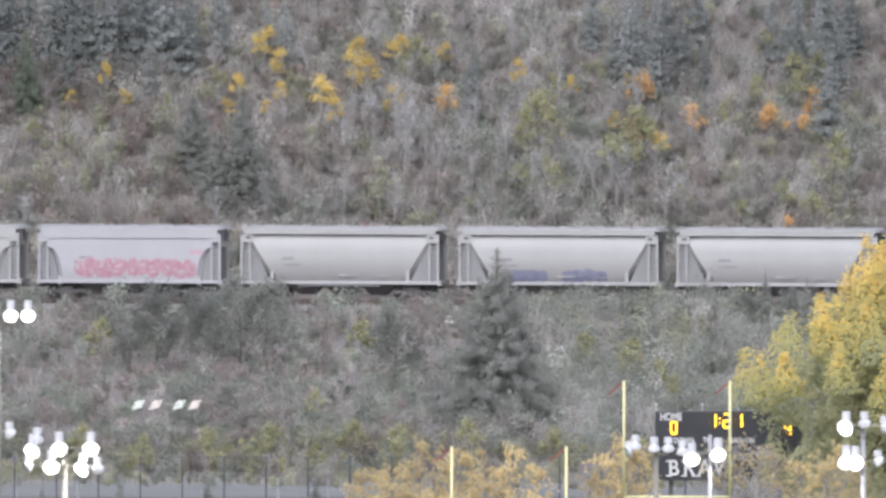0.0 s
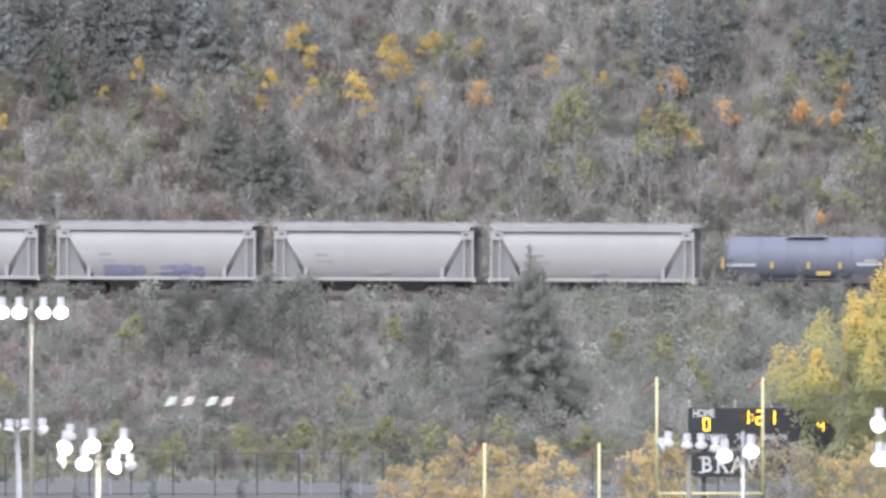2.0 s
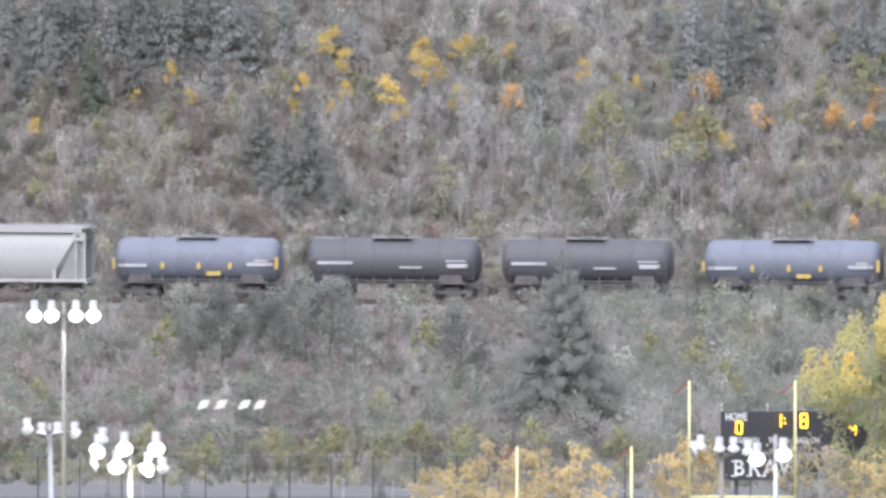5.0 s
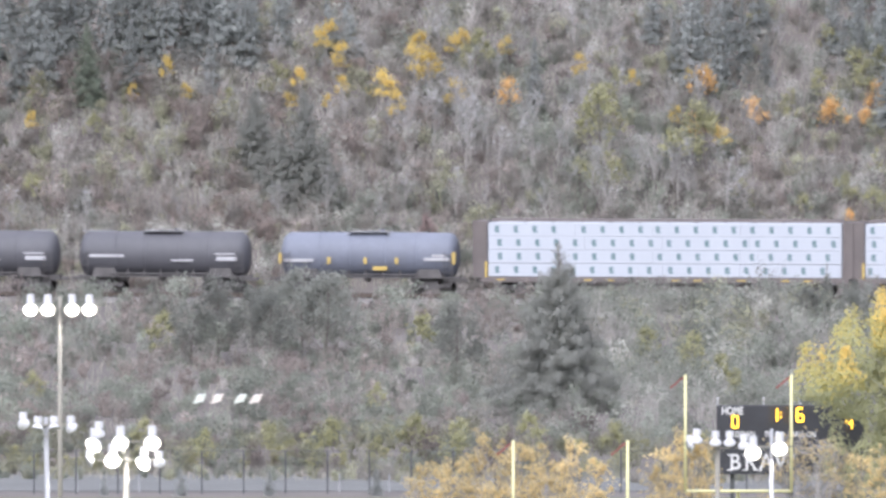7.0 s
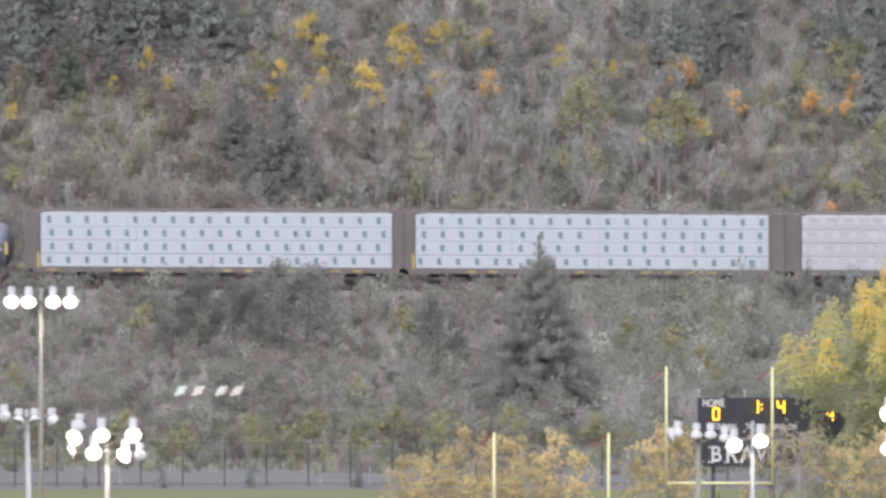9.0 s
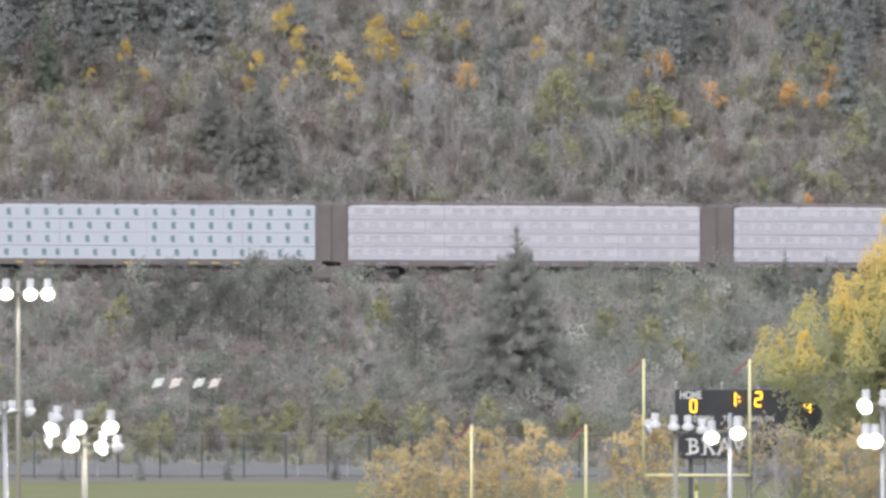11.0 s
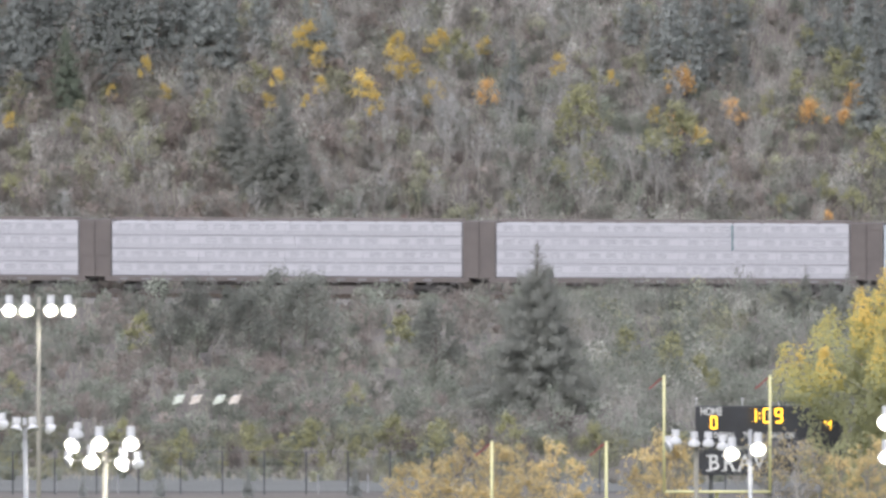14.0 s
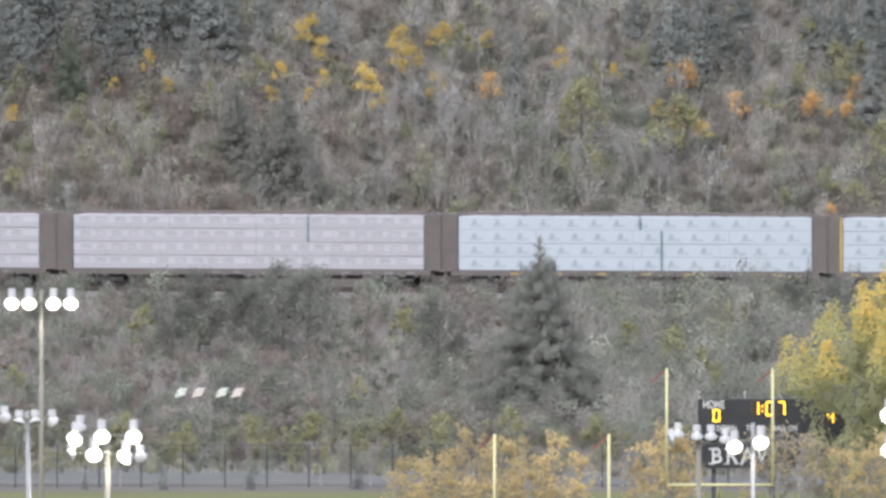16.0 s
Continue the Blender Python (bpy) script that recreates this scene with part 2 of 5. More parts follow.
def build_ground():
    xs = sorted(set([-2600, -1500, -800, -400, -200, -120, -80] + list(np.arange(-60, 60.1, 1.5)) + [80, 120, 200, 400, 800, 1500, 2600]))
    ys = sorted(set([-2000, -1600] + list(range(-1400, -1220, 8)) + [-1100, -800] + [-600, -300, -100, 0, 60] + list(np.arange(75, 330, 2.0)) + [345, 360, 375, 390, 410, 450, 600, 1000, 2000, 3400]))
    verts = [(x, y, terrain(x, y)) for y in ys for x in xs]
    n = len(xs)
    faces = [(j * n + i, j * n + i + 1, (j + 1) * n + i + 1, (j + 1) * n + i) for j in range(len(ys) - 1) for i in range(n - 1)]
    me = bpy.data.meshes.new("ground")
    me.from_pydata(verts, [], faces)
    me.polygons.foreach_set("use_smooth", [True] * len(faces))
    me.materials.append(M_SOIL)
    tagged(new("ground", me), "grey-brown brushy valley floor and hillside soil", "ground", kind="structure")
    tagged(boxes("turf", [(-160, 160, -420, 71, -0.3, 0.05)], M_TURF, None), "green mown sports turf of the football ground", "turf", kind="structure")
    tagged(boxes("road", [(-160, 160, 82, 107, -0.3, 0.04)], M_ROAD, None), "pale grey asphalt lot behind the fence", "road", kind="structure")


def build_track():
    turn = pose(0, TRACK_Y, 0, 0, 0, -10)
    bm = bmesh.new()
    prof = [(-3.4, 5.7), (-2.0, 6.33), (2.0, 6.33), (3.4, 5.7)]
    L = 330
    vs = [[bm.verts.new((x, y, z)) for y, z in prof] for x in np.linspace(-L, L, 60)]
    for a, b in zip(vs, vs[1:]):
        for i in range(3):
            bm.faces.new((a[i], b[i], b[i + 1], a[i + 1]))
    bed = part("track_bed", bm, M_BALLAST)
    bed.matrix_basis = turn
    tagged(bed, "dirty grey-brown crushed stone railway ballast bed", "ballast", kind="structure")
    track = empty("railway_track", turn, "rusty steel rails on dark wooden sleepers", "railway track", kind="structure")
    for y in (-0.7175, 0.7175):
        boxes("rail", [(-L, L, y - 0.035, y + 0.035, 6.55, 6.60), (-L, L, y - 0.012, y + 0.012, 6.46, 6.55), (-L, L, y - 0.07, y + 0.07, 6.43, 6.46)], M_RAIL, track)
    bm = bmesh.new()
    box(bm, -0.11, 0.11, -1.3, 1.3, 6.27, 6.43)
    first = part("sleeper", bm, M_SLEEPER, track)
    for i in range(-75, 76):
        o = new("sleeper", first.data)
        o.parent, o.location = track, (i * 0.6 + 0.3, 0, 0)
    return track


# ---- train ----
RAIL_Z = 6.60
# metres that the train has run towards the left, by the second
RUN = [(0, -0.24), (1.5, 20.52), (3.5, 48.02), (4.2, 57.67), (6.3, 85.06), (7, 94.76), (8.6, 116.55), (9, 122.05), (12.5, 169.74), (14.5, 196.95), (16, 217.24)]
TRAIN = []


def on_track(a):
    """The pose of a car whose middle stands a metres along the track."""
    c, s = math.cos(radians(10)), math.sin(radians(10))
    return pose(a * c, TRACK_Y - a * s, RAIL_Z, 0, 0, -10)


def truck(parent, x):
    bm = bmesh.new()
    for y in (-1.0, 1.0):
        box(bm, x - 1.25, x + 1.25, y - 0.09, y + 0.09, 0.38, 0.62, 0.03)
        box(bm, x - 0.45, x + 0.45, y - 0.11, y + 0.11, 0.3, 0.85, 0.04)
    box(bm, x - 0.25, x + 0.25, -1.1, 1.1, 0.5, 0.8)
    tr = part("truck", bm, M_RUST, parent, "sooty cast steel bogie frame")
    for dx in (-0.88, 0.88):
        bm = bmesh.new()
        rod(bm, (x + dx, -1.1, 0.42), (x + dx, 1.1, 0.42), 0.08)
        for y in (-0.74, 0.74):
            rod(bm, (x + dx, y - 0.06, 0.42), (x + dx, y + 0.06, 0.42), 0.42, seg=20)
        part("wheelset", bm, M_WHEEL, tr)


def couplers(parent, half):
    for s in (-1, 1):
        bm = bmesh.new()
        box(bm, min(s * half, s * (half + 0.55)), max(s * half, s * (half + 0.55)), -0.12, 0.12, 0.75, 1.0, 0.03)
        part("coupler", bm, M_RUST, parent)


def loft(bm, rings):
    vs = [[bm.verts.new(p) for p in r] for r in rings]
    n = len(rings[0])
    for a, b in zip(vs, vs[1:]):
        for i in range(n):
            bm.faces.new((a[i], a[(i + 1) % n], b[(i + 1) % n], b[i]))
    bm.faces.new(vs[0][::-1])
    bm.faces.new(vs[-1])
    bmesh.ops.recalc_face_normals(bm, faces=bm.faces)


def hopper_half_width(z, rounded=False):
    """Half the width of a hopper's curved body at the height z above the rail."""
    if rounded:
        return 1.50 - 0.10 * max(0, (2.3 - z) / 1.15) ** 2 - 0.03 * max(0, z - 3.4)
    return 1.53 - 0.46 * max(0, (2.75 - z) / 1.6) ** 2 - 0.36 * max(0, (z - 3.0) / 1.35) ** 2


def hopper_car(a0, a1, rounded=False, paint=None, pipe=False):
    L = a1 - a0
    h = L / 2
    paint = paint or M_HOPPER
    car = empty("hopper_car", on_track((a0 + a1) / 2), "pale grey steel covered hopper railcar with " + ("scooped ends" if rounded else "curved sides and sloped ends"), "railcar", "hopper cars of the train")
    # body: rings from sill to roof, shorter towards the bottom
    bm = bmesh.new()
    rings = []
    for z in np.linspace(1.15, 4.35, 22):
        hy = hopper_half_width(z, rounded)
        if rounded:
            hx = h - 0.32 - 0.95 * max(0, 1 - ((z - 1.15) / 2.15) ** 2) ** 0.5 if z < 3.3 else h - 0.32
        else:
            hx = h - 0.5 - 1.45 * max(0, min(1, (3.6 - z) / 2.3))
        r = min(0.35, hy / 2)
        rings.append([(sx * hx - sx * (r if k else 0), sy * (hy if k else hy - r), z)
                      for sx, sy, order in ((1, 1, (0, 1)), (-1, 1, (1, 0)), (-1, -1, (0, 1)), (1, -1, (1, 0))) for k in order])
    loft(bm, rings)
    body = part("body", bm, paint, car)
    chord = 3.84 if rounded else 4.14
    # shallow side ribs along the roof line, a broad top chord and the sills
    for sy in (-1, 1):
        boxes("top_chord", [(-h + 0.25, h - 0.25, sy * 1.53 - 0.03, sy * 1.53 + 0.03, chord, 4.40)], paint, car, bevel=0.015)
        boxes("side_sill", [(-h + 0.1, h - 0.1, sy * 1.5 - 0.05, sy * 1.5 + 0.05, 1.02, 1.22)], paint, car, bevel=0.015)
        for sx in (-1, 1):
            xp = sx * (h - (1.45 if rounded else 2.05))
            boxes("bolster_post", [(xp - 0.11, xp + 0.11, sy * 1.45 - 0.05, sy * 1.45 + 0.05, 0.92 if rounded else 1.0, 1.5 if rounded else 1.85)], paint, car, bevel=0.01)
            x = sx * (h - 0.12)
            boxes("end_post", [(x - 0.065, x + 0.065, sy * 1.47 - 0.07, sy * 1.47 + 0.07, 1.2, 4.14)], paint, car)
            boxes("corner_post", [(x - sx * 0.55 - 0.05, x - sx * 0.55 + 0.05, sy * 1.45 - 0.05, sy * 1.45 + 0.05, 1.2, 3.6)], paint, car)
            boxes("gusset", [(min(x, x - sx * 0.75), max(x, x - sx * 0.75), sy * 1.49 - 0.03, sy * 1.49 + 0.03, 3.62, 4.1)], paint, car)
            boxes("jacking_slot", [(x - sx * 0.42 - 0.14, x - sx * 0.42 + 0.14, sy * 1.525 - 0.01, sy * 1.525 + 0.01, 3.86, 4.0)], M_RUST, car)
            la, lb = sorted((x, x - sx * 0.45))
            boxes("ladder", [(la, lb, sy * 1.46 - 0.012, sy * 1.46 + 0.012, z, z + 0.02) for z in np.arange(1.5, 4.0, 0.38)] + [(q - 0.012, q + 0.012, sy * 1.46 - 0.014, sy * 1.46 + 0.014, 1.3, 4.0) for q in (la, lb)], paint, car)
    for sx in (-1, 1):
        x = sx * (h - 0.05)
        boxes("end_sill", [(x - 0.12, x + 0.12, -1.5, 1.5, 0.95, 1.25)], paint, car)
        boxes("end_platform", [(min(x, x - sx * 1.9), max(x, x - sx * 1.9), -1.4, 1.4, 1.05, 1.12)], M_RUST, car)
        boxes("end_panel", [(x - sx * 0.95 - 0.03, x - sx * 0.95 + 0.03, -1.25, 1.25, 1.12, 3.4)], M_STAIN, car)
    # added plates across the open end bays, their shade put into the colour
    for sx in (-1, 1):
        for sy in (-1, 1):
            bm = bmesh.new()
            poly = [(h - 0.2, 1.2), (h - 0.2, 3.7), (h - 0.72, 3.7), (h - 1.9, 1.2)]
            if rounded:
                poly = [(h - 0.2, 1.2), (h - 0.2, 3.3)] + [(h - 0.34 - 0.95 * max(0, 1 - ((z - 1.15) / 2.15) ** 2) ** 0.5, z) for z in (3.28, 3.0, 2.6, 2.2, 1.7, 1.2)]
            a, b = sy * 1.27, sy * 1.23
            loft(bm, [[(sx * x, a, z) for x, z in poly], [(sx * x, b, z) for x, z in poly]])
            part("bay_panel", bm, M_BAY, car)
    roof = boxes("roof", [(-h - 0.12, h + 0.12, -1.58, 1.58, 4.40, 4.46)], paint, car, bevel=0.02)
    boxes("roof_crown", [(-h + 0.1, h - 0.1, -1.1, 1.1, 4.46, 4.52)], paint, roof, bevel=0.02)
    boxes("running_board", [(-h - 0.15, h + 0.15, -0.9, -0.35, 4.58, 4.62), (-h - 0.15, h + 0.15, 0.35, 0.9, 4.58, 4.62)] + [(x - 0.03, x + 0.03, -0.9, 0.9, 4.5, 4.58) for x in np.linspace(-h + 0.3, h - 0.3, 9)], M_GALV, car)
    for x in np.linspace(-h + 1.6, h - 1.6, 5):
        bm = bmesh.new()
        rod(bm, (x, 0, 4.5), (x, 0, 4.66), 0.32, 0.28, 12)
        part("hatch", bm, paint, car)
    boxes("center_sill", [(-h, h, -0.3, 0.3, 0.75, 1.05)], M_RUST, car)
    for x in (-h * 0.36, 0, h * 0.36):
        bm = bmesh.new()
        loft(bm, [[(x - 0.45, -0.5, 0.35), (x + 0.45, -0.5, 0.35), (x + 0.45, 0.5, 0.35), (x - 0.45, 0.5, 0.35)],
                  [(x - 1.3, -1.3, 1.16), (x + 1.3, -1.3, 1.16), (x + 1.3, 1.3, 1.16), (x - 1.3, 1.3, 1.16)]])
        part("outlet_chute", bm, M_RUST, car)
    for sx in (-1, 1):
        truck(car, sx * (h - 1.75))
    couplers(car, h)
    if pipe:
        bm = bmesh.new()
        rod(bm, (-h * 0.42, -1.42, 0.93), (h * 0.40, -1.42, 0.93), 0.045, seg=10)
        part("gate_rail", bm, M_GALV, car)
    # stencilled data as plain bars, bent to the side
    rows = ((-h + 2.7, 0.75, 2.55, 0.14), (-h + 2.7, 1.15, 2.18, 0.10), (-0.1, 1.15, 1.5, 0.26), (h - 3.9, 0.6, 1.48, 0.12))
    for x, w, z, hh in rows if not rounded else rows[:2]:
        bm = bmesh.new()
        box(bm, x, x + w, -hopper_half_width(z + hh / 2, rounded) - 0.012, -hopper_half_width(z + hh / 2, rounded) + 0.2, z, z + hh)
        part("lettering", bm, M_STAIN, car)
    TRAIN.append((car, (a0 + a1) / 2))
    return car


def graffiti(car, x0, x1, z0, z1, inks, seed, name, rounded=False):
    """Sprayed letters without meaning: swollen fields of the inks over small plates that follow the curve of the side."""
    r = random.Random(seed)
    letters, x = [], x0 + 0.35
    while x < x1 - 0.3:
        letters.append((x, r.uniform(0.40, 0.58), r.uniform(0.40, 0.52) * (z1 - z0), (z0 + z1) / 2 + r.uniform(-0.08, 0.08), r.uniform(-0.35, 0.35)))
        x += r.uniform(0.6, 0.85)
    bm = bmesh.new()
    d = 0.075
    for i in range(int((x1 - x0) / d)):
        for k in range(int((z1 - z0) / d)):
            xc, zc = x0 + (i + 0.5) * d, z0 + (k + 0.5) * d
            near = min(((xc - lx - sl * (zc - lz)) / lw) ** 2 + abs((zc - lz) / lh) ** 3 for lx, lw, lh, lz, sl in letters)
            n = noise.noise((xc * 2.6, zc * 2.6, seed)) + 0.5 * noise.noise((xc * 6, zc * 6, seed + 5.0))
            if near + 0.25 * n > 1.0:
                continue
            ink = 1 if near + 0.3 * n > 0.72 or n > 0.42 else 2 if n < -0.42 else 0
            vs = [bm.verts.new((xc + a * d / 2, -hopper_half_width(zc + b * d / 2, rounded) - 0.014, zc + b * d / 2)) for a, b in ((-1, -1), (1, -1), (1, 1), (-1, 1))]
            bm.faces.new(vs).material_index = ink
    bmesh.ops.remove_doubles(bm, verts=bm.verts[:], dist=0.002)
    bmesh.ops.solidify(bm, geom=bm.faces[:], thickness=0.01)
    tagged(part(name, bm, inks, car, "spray-painted letter shapes on the side"), kind="stuff")


def tank_car(a0, a1, dark=False):
    L = a1 - a0
    h = L / 2
    paint = M_TANK_DARK if dark else M_TANK_BLUE
    car = empty("tank_car", on_track((a0 + a1) / 2), "black cylindrical steel tank railcar with white marks" if dark else "slate blue steel tank railcar with yellow marks", "railcar", "tank cars of the train")
    R, zc = 1.42, 2.42
    bm = bmesh.new()
    rings = []
    for x, r in ((-h + 0.02, 0.35), (-h + 0.06, 0.8), (-h + 0.18, 1.15), (-h + 0.38, 1.34), (-h + 0.6, 1.42), (0, 1.44), (h - 0.6, 1.42), (h - 0.38, 1.34), (h - 0.18, 1.15), (h - 0.06, 0.8), (h - 0.02, 0.35)):
        rings.append([(x, r * math.cos(q), zc + r * math.sin(q)) for q in np.linspace(0, 2 * math.pi, 40, endpoint=False)])
    loft(bm, rings)
    tank = part("tank", bm, paint, car, smooth=True)
    for x in (-h * 0.55, -h * 0.2, h * 0.2, h * 0.55):
        bm = bmesh.new()
        rings = [[(x + dx, r * math.cos(q), zc + r * math.sin(q)) for q in np.linspace(0, 2 * math.pi, 32, endpoint=False)] for dx, r in ((-0.05, 1.43), (-0.04, 1.455), (0.04, 1.455), (0.05, 1.43))]
        loft(bm, rings)
        part("weld_band", bm, paint, tank, smooth=True)
    bm = bmesh.new()
    rod(bm, (0, 0, zc + 1.35), (0, 0, zc + 1.5), 0.45, seg=16)
    rod(bm, (0.7, 0, zc + 1.35), (0.7, 0, zc + 1.6), 0.18, seg=10)
    part("manway", bm, paint, car)
    boxes("platform", [(-1.3, 1.3, -0.9, 0.9, zc + 1.44, zc + 1.46)] + [(x - 0.02, x + 0.02, y - 0.02, y + 0.02, zc + 1.2, zc + 1.52) for x in (-1.3, 1.3) for y in (-0.9, 0.9)] + [(-1.3, 1.3, y - 0.02, y + 0.02, zc + 1.51, zc + 1.535) for y in (-0.9, 0.9)], M_STAIN, car)
    # side pipe and brackets slung under the belly
    bm = bmesh.new()
    rod(bm, (-h * 0.62, -1.28, 1.22), (h * 0.58, -1.28, 1.22), 0.05)
    for x in np.linspace(-h * 0.6, h * 0.56, 7):
        box(bm, x - 0.03, x + 0.03, -1.3, -1.0, 1.0, 1.5)
    part("side_pipe", bm, M_RUST, car)
    bm = bmesh.new()
    rod(bm, (-0.2, 0, 0.75), (-0.2, 0, 1.1), 0.22, seg=12)
    part("bottom_outlet", bm, M_RUST, car)
    for sx in (-1, 1):
        bm = bmesh.new()
        loft(bm, [[(sx * (h - 2.5), y, 1.05), (sx * (h - 0.9), y, 1.05), (sx * (h - 1.1), y, 1.75), (sx * (h - 2.3), y, 1.75)] for y in (-1.15, 1.15)])
        part("saddle", bm, M_RUST, car)
    each("stub_sill", [(-h - 0.1, -h + 3, -0.35, 0.35, 0.75, 1.1), (h - 3, h + 0.1, -0.35, 0.35, 0.75, 1.1)], M_RUST, car)
    each("walkway", [(-h, h, sy * 1.3 - 0.2, sy * 1.3 + 0.2, 1.02, 1.08) for sy in (-1, 1)], M_RUST, car)
    for sx in (-1, 1):
        for sy in (-1, 1):
            x = sx * (h - 0.45)
            boxes("end_ladder", [(x - 0.25, x + 0.25, sy * 1.48 - 0.02, sy * 1.48 + 0.02, z, z + 0.03) for z in np.arange(0.7, 2.6, 0.35)] + [(x + q - 0.015, x + q + 0.015, sy * 1.48 - 0.022, sy * 1.48 + 0.022, 0.6, 2.7) for q in (-0.25, 0.25)], M_RUST, car)
    if dark:
        each("reporting_mark", [(-h + 0.8, -h + 3.0, -1.475, -1.43, 2.24, 2.42), (h - 2.0, h - 0.7, -1.475, -1.43, 2.42, 2.52), (h - 1.9, h - 0.6, -1.475, -1.43, 2.05, 2.3), (-h + 6.0, -h + 7.4, -1.475, -1.42, 2.0, 2.12)], M_MARK, car)
        each("grab_rail", [(-h + 0.2, -h + 2.2, -0.55, -0.5, zc + 1.44, zc + 1.5), (h - 1.6, h, -0.55, -0.5, zc + 1.44, zc + 1.5)], M_GALV, car)
    else:
        each("yellow_mark", [(x - w / 2, x + w / 2, -1.475, -1.43, 1.9, 1.9 + hh) for x, w, hh in ((-h + 0.12, 0.2, 0.65), (-h + 3.2, 0.2, 0.4), (-h + 5.5, 0.2, 0.4), (-h + 7.5, 0.2, 0.4), (h - 0.12, 0.24, 0.75))], M_YELLOW, car)
        boxes("placard", [(-h + 6.0, -h + 6.9, -1.49, -1.43, 1.5, 1.75)], M_YELLOW, car)
        each("reporting_mark", [(-h + 0.35, -h + 2.2, -1.475, -1.43, 2.02, 2.2), (h - 2.0, h - 0.4, -1.475, -1.43, 2.1, 2.3), (h - 1.5, h - 0.6, -1.475, -1.43, 2.36, 2.5)], M_MARK, car)
    for sx in (-1, 1):
        truck(car, sx * (h - 1.6))
    couplers(car, h)
    TRAIN.append((car, (a0 + a1) / 2))
    return car


